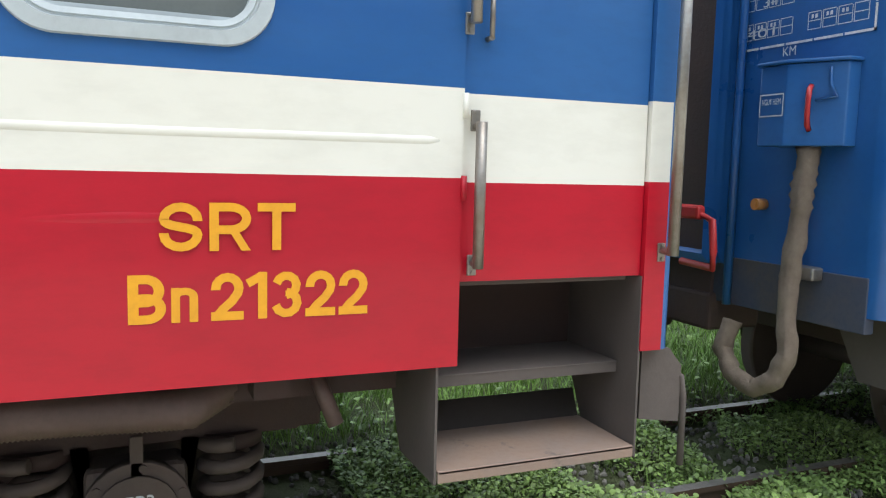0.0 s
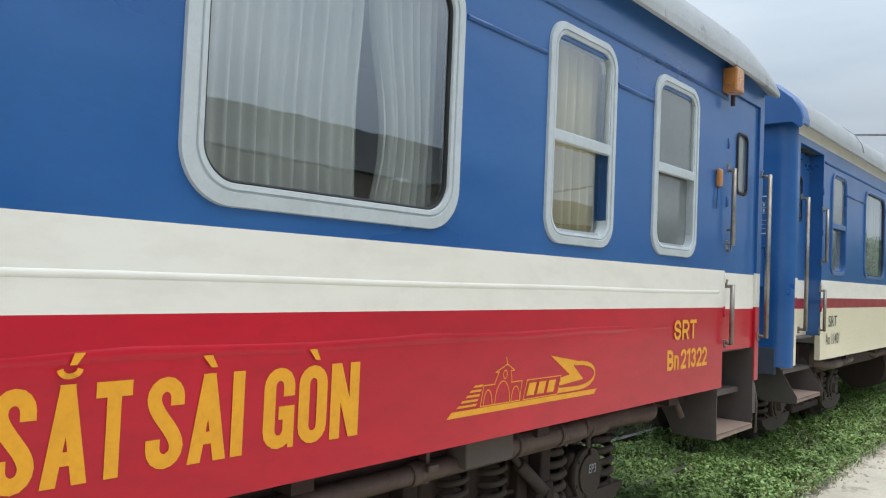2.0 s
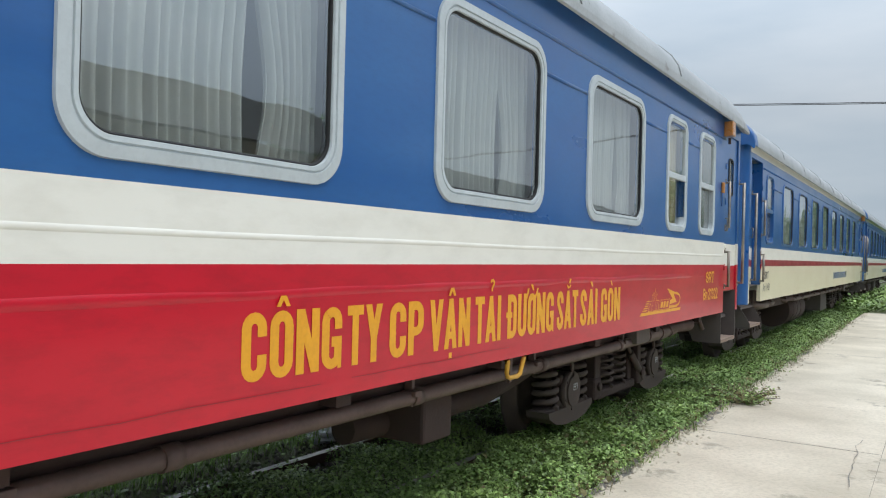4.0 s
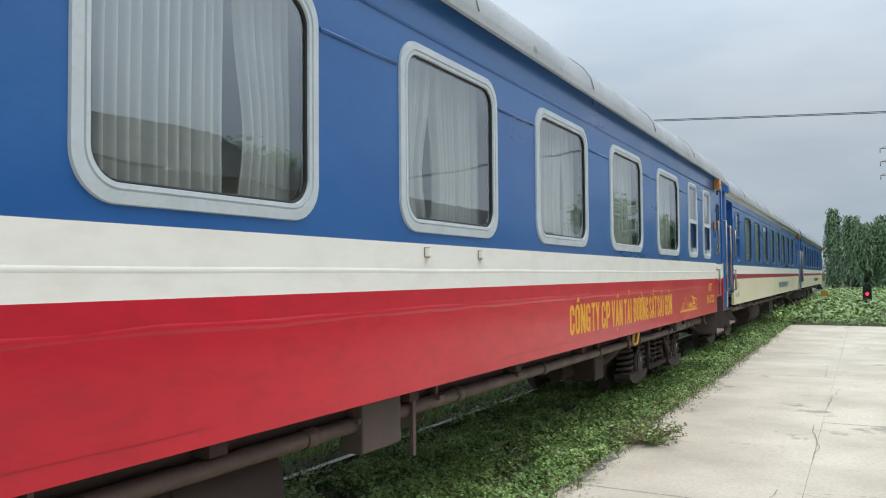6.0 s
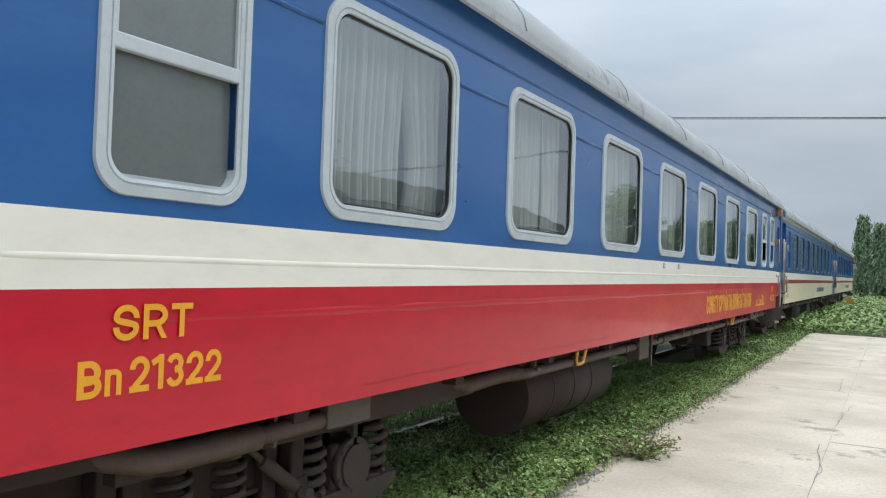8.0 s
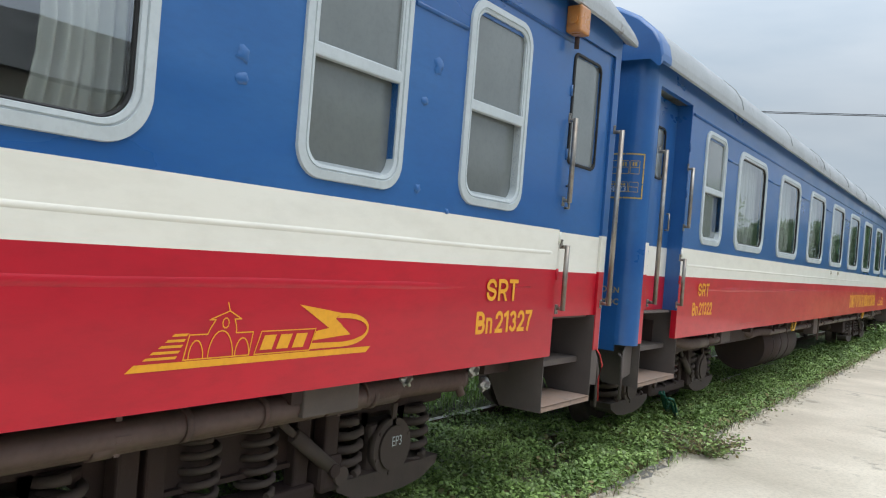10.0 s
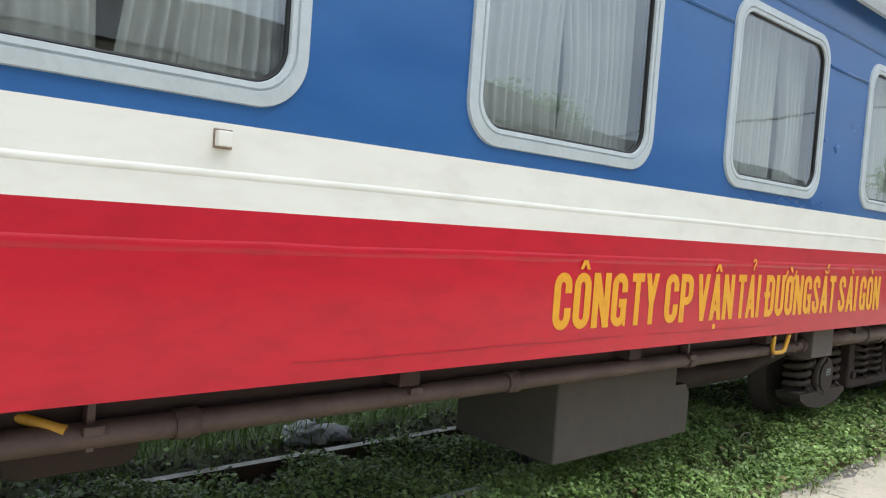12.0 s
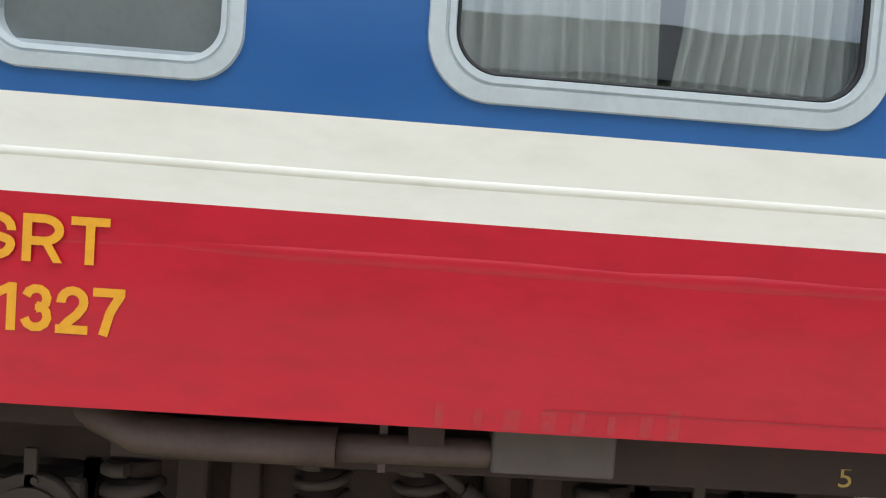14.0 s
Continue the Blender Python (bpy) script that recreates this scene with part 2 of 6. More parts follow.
PLASTER = material("old_plaster", (0.30, 0.29, 0.26), 0.9, second=(0.2, 0.19, 0.17), amount=0.8, scale=0.7)
PLASTIC = material("white_plastic_bag", (0.62, 0.62, 0.66), 0.4, second=(0.5, 0.5, 0.58), bump=0.5, depth=0.02, scale=12)
NETTING = material("green_netting", (0.03, 0.16, 0.11), 0.7)


# ---- mesh helpers ----
def thing(name, label, category, group="", kind=""):
    return tagged(new(name), label, category, group, kind)


def mesh_of(name, bm, mats):
    me = bpy.data.meshes.new(name)
    bm.normal_update()
    bm.to_mesh(me)
    bm.free()
    for m in (mats if isinstance(mats, (list, tuple)) else [mats]):
        me.materials.append(m)
    return me


def part(name, bm, mats, parent, label="", at=None):
    me = bm if isinstance(bm, bpy.types.Mesh) else mesh_of(name, bm, mats)
    ob = new(name, me)
    ob.parent = parent
    if at is not None:
        ob.matrix_basis = at if isinstance(at, Matrix) else Matrix.Translation(at)
    return tagged(ob, label)


def box(bm, x0, x1, y0, y1, z0, z1, bevel=0.0, mi=0):
    m = Matrix.Translation(((x0 + x1) / 2, (y0 + y1) / 2, (z0 + z1) / 2)) @ Matrix.Diagonal((abs(x1 - x0), abs(y1 - y0), abs(z1 - z0), 1))
    vs = bmesh.ops.create_cube(bm, size=1, matrix=m)["verts"]
    fs = {f for v in vs for f in v.link_faces}
    for f in fs:
        f.material_index = mi
    if bevel:
        bmesh.ops.bevel(bm, geom=list({e for v in vs for e in v.link_edges}), offset=bevel, segments=2, affect="EDGES", profile=0.5)
    return bm


def rod(bm, a, b, r, seg=12, r2=None, mi=0):
    a, b = Vector(a), Vector(b)
    m = Matrix.Translation((a + b) / 2) @ (b - a).to_track_quat("Z", "Y").to_matrix().to_4x4()
    vs = bmesh.ops.create_cone(bm, cap_ends=True, segments=seg, radius1=r, radius2=r if r2 is None else r2, depth=(b - a).length, matrix=m)["verts"]
    for f in {f for v in vs for f in v.link_faces}:
        f.material_index = mi
        f.smooth = len(f.verts) == 4
    return bm


def tube(bm, path, radius, seg=10, mi=0):
    """A round tube along a path; radius may be a function of the way along it, 0 to 1."""
    pts = [Vector(p) for p in path]
    rings = []
    for i, p in enumerate(pts):
        d = (pts[min(i + 1, len(pts) - 1)] - pts[max(i - 1, 0)]).normalized()
        q = d.to_track_quat("Z", "Y")
        r = radius(i / (len(pts) - 1)) if callable(radius) else radius
        rings.append([bm.verts.new(p + q @ Vector((r * math.cos(2 * math.pi * j / seg), r * math.sin(2 * math.pi * j / seg), 0))) for j in range(seg)])
    for a, b in zip(rings, rings[1:]):
        off = min(range(seg), key=lambda k: (a[0].co - b[k].co).length)
        for j in range(seg):
            f = bm.faces.new((a[j], a[(j + 1) % seg], b[(j + 1 + off) % seg], b[(j + off) % seg]))
            f.smooth, f.material_index = True, mi
    for r, flip in ((rings[0], True), (rings[-1], False)):
        f = bm.faces.new(list(reversed(r)) if flip else r)
        f.material_index = mi
    return bm


def outline(y0, y1, z0, z1, r, n=12):
    pts = []
    for cy, cz, a0 in ((y1 - r, z0 + r, -90), (y1 - r, z1 - r, 0), (y0 + r, z1 - r, 90), (y0 + r, z0 + r, 180)):
        for i in range(n + 1):
            a = radians(a0 + 90 * i / n)
            pts.append((cy + r * math.cos(a), cz + r * math.sin(a)))
    return pts


def ring(bm, y0, y1, z0, z1, r, steps, mi=0):
    """A moulded frame: steps are (inset, x) from the outer edge inwards."""
    loops = []
    for inset, x in steps:
        loops.append([bm.verts.new((x, y, z)) for y, z in outline(y0 + inset, y1 - inset, z0 + inset, z1 - inset, max(0.012, r - inset * 0.75))])
    for a, b in zip(loops, loops[1:]):
        for i in range(len(a)):
            f = bm.faces.new((a[i], a[(i + 1) % len(a)], b[(i + 1) % len(a)], b[i]))
            f.material_index, f.smooth = mi, False
    return bm


def pane(bm, y0, y1, z0, z1, r, x, t=0.006):
    o = outline(y0, y1, z0, z1, r)
    a, b = [bm.verts.new((x, y, z)) for y, z in o], [bm.verts.new((x - t, y, z)) for y, z in o]
    bm.faces.new(a)
    bm.faces.new(b[::-1]).material_index = 1
    for i in range(len(a)):
        bm.faces.new((a[i], b[i], b[(i + 1) % len(a)], a[(i + 1) % len(a)])).material_index = 1
    return bm


def wall(bm, y0, y1, z0, z1, holes, bands, x=0.0, t=0.05, inner=0, flip=False):
    """A pierced wall in the plane x: bands are (upper height, material index), rising."""
    ys = sorted({y0, y1, *(v for h in holes for v in h[:2] if y0 < v < y1)})
    zs = sorted({z0, z1, *(v for h in holes for v in h[2:] if z0 < v < z1), *(b[0] for b in bands if z0 < b[0] < z1)})
    cut = lambda y, z: any(h[0] < y < h[1] and h[2] < z < h[3] for h in holes)
    s = -1 if flip else 1
    quads = []
    for a, b in zip(ys, ys[1:]):
        for c, d in zip(zs, zs[1:]):
            if cut((a + b) / 2, (c + d) / 2):
                continue
            mi = next(m for top, m in bands if (c + d) / 2 < top)
            quads.append(([(x, a, c), (x, b, c), (x, b, d), (x, a, d)], mi))
            quads.append(([(x - s * t, a, d), (x - s * t, b, d), (x - s * t, b, c), (x - s * t, a, c)], inner))
    rims = list(holes) + [(y0, y1, lo, hi) for lo, hi in zip([z0] + [t2 for t2, _ in bands if z0 < t2 < z1], [t2 for t2, _ in bands if z0 < t2 < z1] + [z1])]
    for a, b, c, d in rims:
        mi = next(m for top, m in bands if min((c + d) / 2, z1 - 0.01) < top)
        e = x - s * t
        for q in ([(x, a, c), (e, a, c), (e, b, c), (x, b, c)], [(x, a, d), (x, b, d), (e, b, d), (e, a, d)],
                  [(x, a, c), (x, a, d), (e, a, d), (e, a, c)], [(x, b, c), (e, b, c), (e, b, d), (x, b, d)]):
            if (c, d) != (z0, z1) and a == y0 and b == y1 and q[0][2] == q[2][2] and q[0][2] not in (z0, z1):
                continue
            quads.append((q, mi))
    for q, mi in quads:
        f = bm.faces.new([bm.verts.new(v) for v in (q[::-1] if flip else q)])
        f.material_index = mi
    bmesh.ops.remove_doubles(bm, verts=bm.verts, dist=1e-5)
    return bm


SIDE = Matrix(((0, 0, 1, 0), (1, 0, 0, 0), (0, 1, 0, 0), (0, 0, 0, 1)))


def lettering(name, words, mat, parent, y0, y1, z0, height, weight=0.0, label="", face=None, spacing=1.0):
    """Painted words on a side wall, from y0 to y1, capitals of that height on the line z0."""
    cu = bpy.data.curves.new(name, "FONT")
    cu.body, cu.size, cu.offset, cu.extrude, cu.space_character, cu.resolution_u = words, 1.0, weight, 0.0, spacing, 3
    ob = bpy.data.objects.new(name, cu)
    scene.collection.objects.link(ob)
    ref = bpy.data.curves.new("ref", "FONT")
    ref.body, ref.size, ref.offset = "H", 1.0, weight
    ro = bpy.data.objects.new("ref", ref)
    scene.collection.objects.link(ro)
    dg = bpy.context.evaluated_depsgraph_get()
    me = bpy.data.meshes.new_from_object(ob.evaluated_get(dg))
    mr = bpy.data.meshes.new_from_object(ro.evaluated_get(dg))
    cap = max(v.co.y for v in mr.vertices)
    low = min(v.co.y for v in mr.vertices)
    for o, c in ((ob, cu), (ro, ref)):
        bpy.data.objects.remove(o)
        bpy.data.curves.remove(c)
    bpy.data.meshes.remove(mr)
    x0, x1 = min(v.co.x for v in me.vertices), max(v.co.x for v in me.vertices)
    for v in me.vertices:
        v.co = ((v.co.x - x0) / (x1 - x0) * (y1 - y0), (v.co.y - low) / (cap - low) * height, 0)
    me.materials.clear()
    me.materials.append(mat)
    me.name = name
    return part(name, me, None, parent, label, (face or Matrix.Translation((0.004, y0, z0))) @ SIDE)


# ---- brushed capitals ----
MARKED = {"Ô": ("O", "circumflex"), "Ậ": ("A", "circumflex", "dot"), "Ả": ("A", "hook"), "Đ": ("D", "bar"), "Ư": ("U", "horn"), "Ờ": ("O", "horn", "grave"),
          "Ắ": ("A", "breve", "acute"), "À": ("A", "grave"), "Ò": ("O", "grave")}
BROAD = {"I": 0.40, "T": 0.95, "A": 1.12, "V": 1.12, "N": 1.08, "Y": 1.05, "1": 0.62, "n": 0.8}


def brushed(name, words, mat, parent, y0, y1, z0, height, pen, label="", gap=0.13, face=0.0015):
    """Painted words on a side wall: every letter laid down in strokes of a flat brush, pen = its width across and its height."""
    wide = [BROAD.get(MARKED.get(c, (c,))[0], 1.0) for c in words]
    unit = (y1 - y0) / (sum(wide) + gap * (len(words) - 1))
    bm = bmesh.new()
    count = [0]
    wx, a = pen[0] * unit, pen[1]

    def poly(pts):
        count[0] += 1
        lift = face + 0.00003 * (count[0] % 50)
        bm.faces.new([bm.verts.new((lift + (0.005 if z0 + q * height > 1.47 and height > 0.2 else 0), y0 + p, z0 + q * height)) for p, q in pts])

    def ribbon(pts, closed=False, ww=None, hh=None):
        """A stroke of the brush through points (across, share of the height)."""
        ww, hh = ww or wx, hh or a
        n, left, right = len(pts), [], []
        for i, (p, q) in enumerate(pts):
            b = pts[(i + 1) % n] if closed or i < n - 1 else pts[i]
            c = pts[i - 1] if closed or i > 0 else pts[i]
            d = Vector((b[0] - c[0], (b[1] - c[1]) * height)).normalized()
            left.append((p - d.y * ww, q + d.x * hh))
            right.append((p + d.y * ww, q - d.x * hh))
        for i in range(n if closed else n - 1):
            j = (i + 1) % n
            poly([left[i], right[i], right[j], left[j]])

    at = 0.0
    for ch, share in zip(words, wide):
        base, *marks = MARKED.get(ch, (ch,))
        w = share * unit
        lo, hi, mid = at + wx, at + w - wx, at + w / 2
        rx, rz = (w - 2 * wx) / 2, min(0.26, max(0.15, (w - 2 * wx) / 2 / height))

        def turn(a0, a1, cz, r=None, cx=None, rr=None):
            return [((mid if cx is None else cx) + (rr or rx) * math.cos(radians(a0 + (a1 - a0) * i / 8)), cz + (r or rz) * math.sin(radians(a0 + (a1 - a0) * i / 8))) for i in range(9)]

        def bowl(top, low, right):
            r = min(rz, (top - low) / 2)
            q = right - min(rx, 0.75 * (right - lo))
            return [(lo, top)] + turn(90, 0, top - r, r, q, right - q) + turn(0, -90, low + r, r, q, right - q) + [(lo, low)]

        def slant(b0, t0, low=0.0, top=1.0, thick=2.0):
            poly([(b0, low), (b0 + thick * wx, low), (t0 + thick * wx, top), (t0, top)])
        up, dn = 1 - a - rz, a + rz
        if base == "O":
            ribbon(turn(0, 180, up) + turn(180, 360, dn), True)
        elif base in "CG":
            ribbon([(hi, 0.64)] + turn(0, 180, up) + turn(180, 360, dn) + [(hi, 0.38 if base == "C" else 0.52)])
            if base == "G":
                poly([(mid - wx * 0.1, 0.52 - 2 * a), (at + w, 0.52 - 2 * a), (at + w, 0.52), (mid - wx * 0.1, 0.52)])
                poly([(hi, 0), (at + w, 0), (at + w, 0.5), (hi, 0.5)])
        elif base == "S":
            bend = [((1 - u) ** 3 * lo + 3 * (1 - u) ** 2 * u * lo + 3 * (1 - u) * u * u * hi + u ** 3 * hi, (1 - u) ** 3 * up + 3 * (1 - u) ** 2 * u * (up - 0.17) + 3 * (1 - u) * u * u * (dn + 0.17) + u ** 3 * dn) for u in [i / 10 for i in range(11)]]
            ribbon([(hi, min(0.68, up - 0.03))] + turn(0, 180, up) + bend[1:-1] + turn(0, -180, dn) + [(lo, max(0.33, dn + 0.03))])
        elif base == "U":
            ribbon([(lo, 1)] + turn(180, 360, dn) + [(hi, 1)])
        elif base == "N":
            ribbon([(lo, 0), (lo, 1)])
            ribbon([(hi, 0), (hi, 1)])
            slant(at + w - 2 * wx, at)
        elif base == "A":
            slant(at, mid - wx * 0.95)
            slant(at + w - 2 * wx, mid - wx * 1.05)
            poly([(at + w * 0.22, 0.20), (at + w * 0.78, 0.20), (at + w * 0.74, 0.20 + 1.7 * a), (at + w * 0.26, 0.20 + 1.7 * a)])
        elif base == "V":
            slant(mid - wx * 0.95, at)
            slant(mid - wx * 1.05, at + w - 2 * wx)
        elif base == "T":
            poly([(at, 1 - 2 * a), (at + w, 1 - 2 * a), (at + w, 1), (at, 1)])
            ribbon([(mid, 0), (mid, 1)])
        elif base == "I":
            ribbon([(mid, 0), (mid, 1)], ww=min(wx, w / 2))
        elif base == "Y":
            slant(mid - wx, at, 0.40)
            slant(mid - wx, at + w - 2 * wx, 0.40)
            ribbon([(mid, 0), (mid, 0.42)])
        elif base in "PRDB":
            ribbon([(lo, 0), (lo, 1)])
            if base == "D":
                ribbon(bowl(1 - a, a, hi))
            else:
                ribbon(bowl(1 - a, 0.44, hi - (wx * 0.3 if base == "B" else 0)))
                if base == "B":
                    ribbon(bowl(0.52, a, hi))
                if base == "R":
                    slant(at + w - 2.1 * wx, mid - wx * 0.7, 0, 0.48)
        elif base == "n":
            ribbon([(lo, 0), (lo, 0.72)])
            ribbon([(lo, 0.5)] + turn(170, 0, 0.72 - a - rz * 0.7, rz * 0.7) + [(hi, 0)])
        elif base == "1":
            ribbon([(hi, 0), (hi, 1)])
            ribbon([(at, 0.76), (hi, 0.93)], ww=wx * 0.9)
        elif base == "2":
            ribbon([(lo, min(0.70, up - 0.03))] + turn(180, 0, up) + [(hi - 0.03 * w, up - 0.10), (mid + 0.14 * w, 0.40), (mid - 0.12 * w, 0.25), (lo, 0.06)])
            poly([(at, 0), (at + w, 0), (at + w, 2 * a), (at, 2 * a)])
        elif base == "3":
            r = 0.235
            ribbon(turn(168, -92, 1 - a - r + 0.025, r - 0.025, None, rx * 0.92))
            ribbon(turn(92, -168, a + r - 0.005, r - 0.005))
        elif base == "7":
            poly([(at, 1 - 2 * a), (at + w, 1 - 2 * a), (at + w, 1), (at, 1)])
            ribbon([(hi, 1 - 1.5 * a), (mid + 0.06 * w, 0.5), (mid - 0.14 * w, 0)])
        for m in marks:
            if m == "circumflex":
                poly([(mid - 0.30 * w, 1.06), (mid - 0.12 * w, 1.06), (mid + 0.08 * w, 1.22), (mid - 0.12 * w, 1.22)])
                poly([(mid + 0.12 * w, 1.06), (mid + 0.30 * w, 1.06), (mid + 0.12 * w, 1.22), (mid - 0.08 * w, 1.22)])
            elif m == "dot":
                poly([(mid - 0.13 * w, -0.19), (mid + 0.11 * w, -0.19), (mid + 0.13 * w, -0.08), (mid - 0.11 * w, -0.08)])
            elif m == "grave":
                poly([(mid, 1.07), (mid + 0.17 * w, 1.07), (mid + 0.02 * w, 1.21), (mid - 0.24 * w, 1.21)])
            elif m == "acute":
                poly([(mid - 0.02 * w, 1.19), (mid + 0.14 * w, 1.19), (mid + 0.32 * w, 1.31), (mid + 0.08 * w, 1.31)])
            elif m == "breve":
                ribbon(turn(185, 355, 1.16, 0.08, None, 0.22 * w), ww=0.07 * w, hh=0.03)
            elif m == "hook":
                ribbon(turn(170, -60, 1.28, 0.065, None, 0.16 * w) + [(mid - 0.02 * w, 1.17), (mid - 0.02 * w, 1.10)], ww=0.065 * w, hh=0.03)
            elif m == "bar":
                poly([(at - 0.16 * w, 0.47), (at + 0.5 * w, 0.47), (at + 0.5 * w, 0.47 + 1.6 * a), (at - 0.16 * w, 0.47 + 1.6 * a)])
            elif m == "horn":
                poly([(hi - wx * 0.2, 0.90), (at + w * 1.02, 0.86), (at + w * 1.22, 1.0), (at + w * 1.0, 1.02)])
                poly([(at + w * 1.0, 1.0), (at + w * 1.22, 1.0), (at + w * 1.20, 1.12), (at + w * 1.02, 1.12)])
        at += w + gap * unit
    bm.normal_update()
    for f in bm.faces:
        if f.normal.x < 0:
            f.normal_flip()
    return part(name, bm, mat, parent, label)


def flat(bm, pts, x=0.0018):
    """A painted shape on the side wall from its corners (y, z)."""
    f = bm.faces.new([bm.verts.new((x, y, z)) for y, z in pts])
    return f


def stroke(bm, pts, w, x=0.0018):
    """A painted line of width w through the points (y, z)."""
    for (a, b), (c, d) in zip(pts, pts[1:]):
        l = math.hypot(c - a, d - b) or 1
        ny, nz = -(d - b) / l * w / 2, (c - a) / l * w / 2
        ey, ez = (c - a) / l * w * 0.4, (d - b) / l * w * 0.4
        flat(bm, [(a - ny - ey, b - nz - ez), (c - ny + ey, d - nz + ez), (c + ny + ey, d + nz + ez), (a + ny - ey, b + nz - ez)], x)


# ---- heights on the coaches ----
RAIL, BOT, RED_TOP, WHITE_TOP = 0.13, 1.086, 1.628, 1.878
SILL, HEAD = 1.938, 2.974
WIDE = 2.80
SKIRT = {1: 8.81, -1: 8.34}     # where the side wall ends at the front and rear doors
POST = {1: 9.45, -1: 9.13}      # where the doorway ends
HALF = {1: 9.53, -1: 9.20}      # where the corner begins
ROUND = {1: 0.04, -1: 0.14}
BN_BANDS = ((RED_TOP, 0), (WHITE_TOP, 1), (9, 2))
AN_BANDS = ((1.60, 3), (1.70, 4), (WHITE_TOP, 1), (3.19, 2), (9, 1))
PAINTS = [RED, WHITE, BLUE, CREAM, DARKRED, INSIDE]


# ---- coach parts ----
made = {}


def shared(key, build, mats):
    if key not in made:
        made[key] = mesh_of(key.split(":")[0], build(bmesh.new()), mats)
    return made[key]


def drape(bm, y0, y1, z0, z1, x, folds, seed, gather=0.0):
    """A hanging curtain with folds that narrow towards a tie at one side."""
    rnd = random.Random(seed)
    n, rows = folds * 8, 10
    ph, amp = rnd.random() * 6, [rnd.uniform(0.010, 0.032) for _ in range(folds + 2)]
    grid = []
    for j in range(rows + 1):
        v = j / rows
        row = []
        for i in range(n + 1):
            u = i / n
            y = y0 + (y1 - y0) * u
            pull = gather * math.exp(-((v - 0.38) / 0.28) ** 2)
            y = y + (y0 - y) * pull if gather > 0 else y
            a = amp[int(u * folds)]
            row.append(bm.verts.new((x + a * math.sin(2 * math.pi * folds * u + ph + 0.5 * math.sin(5 * v)) + 0.006 * math.sin(17 * u), y, z0 + (z1 - z0) * v)))
        grid.append(row)
    for a, b in zip(grid, grid[1:]):
        for i in range(n):
            bm.faces.new((a[i], a[i + 1], b[i + 1], b[i])).smooth = True
    return bm


def big_window(coach, y0, y1, seed, frame_mat=FRAME, slim=False):
    w = y1 - y0
    d = 0.035 if slim else 0.072
    steps = [(0, 0.0), (0.003, 0.013), (d * 0.60, 0.017), (d * 0.64, 0.009), (d * 0.70, 0.009), (d * 0.74, 0.016), (d * 0.96, 0.015), (d, 0.006), (d, -0.03)]
    win = part("window", shared(f"window:{w:.2f}{slim}", lambda bm: ring(bm, 0, w, SILL, HEAD, 0.17, steps), frame_mat), None, coach, "" if slim else "grey rounded window frame", (0, y0, 0))
    seal = [(d - 0.002, 0.002), (d + 0.004, 0.006), (d + 0.010, 0.0), (d + 0.010, -0.03)]
    part("rubber_seal", shared(f"rubber_seal:{w:.2f}{slim}", lambda bm: ring(bm, 0, w, SILL, HEAD, 0.17, seal), RUBBER), None, win)
    g = part("pane", shared(f"pane:{w:.2f}{slim}", lambda bm: pane(bm, d, w - d, SILL + d, HEAD - d, 0.1, -0.006), [GLASS, CLEAR]), None, win)
    g.visible_shadow = False
    rnd = random.Random(seed)
    drawn = (((0.03, 0.50, 0.04), (0.97, 0.44, 0.12)), ((0.03, 0.62, 0.03), (0.97, 0.30, 0.25)), ((0.03, 0.40, 0.22), (0.97, 0.50, 0.06)), ((0.12, 0.50, 0.0), (0.97, 0.28, 0.2)), ((0.03, 0.55, 0.08), (0.97, 0.40, 0.1)))
    # slim windows: an added full curtain stands in for the panes' pale grey reflection
    for y, share, tie in ((0.02, 0.96, 0.0),) if slim else rnd.choice(drawn):
        end = y + share if y < 0.5 else y - share
        part("curtain", drape(bmesh.new(), w * y, w * end, SILL - 0.1, HEAD + 0.05, (-0.06 if slim else -0.11) if y < 0.5 else -0.13, max(4, round(22 * share)), seed + round(90 * y), tie), CURTAIN, win, "white sheer curtain; in slim windows an added pale backing")
    return win


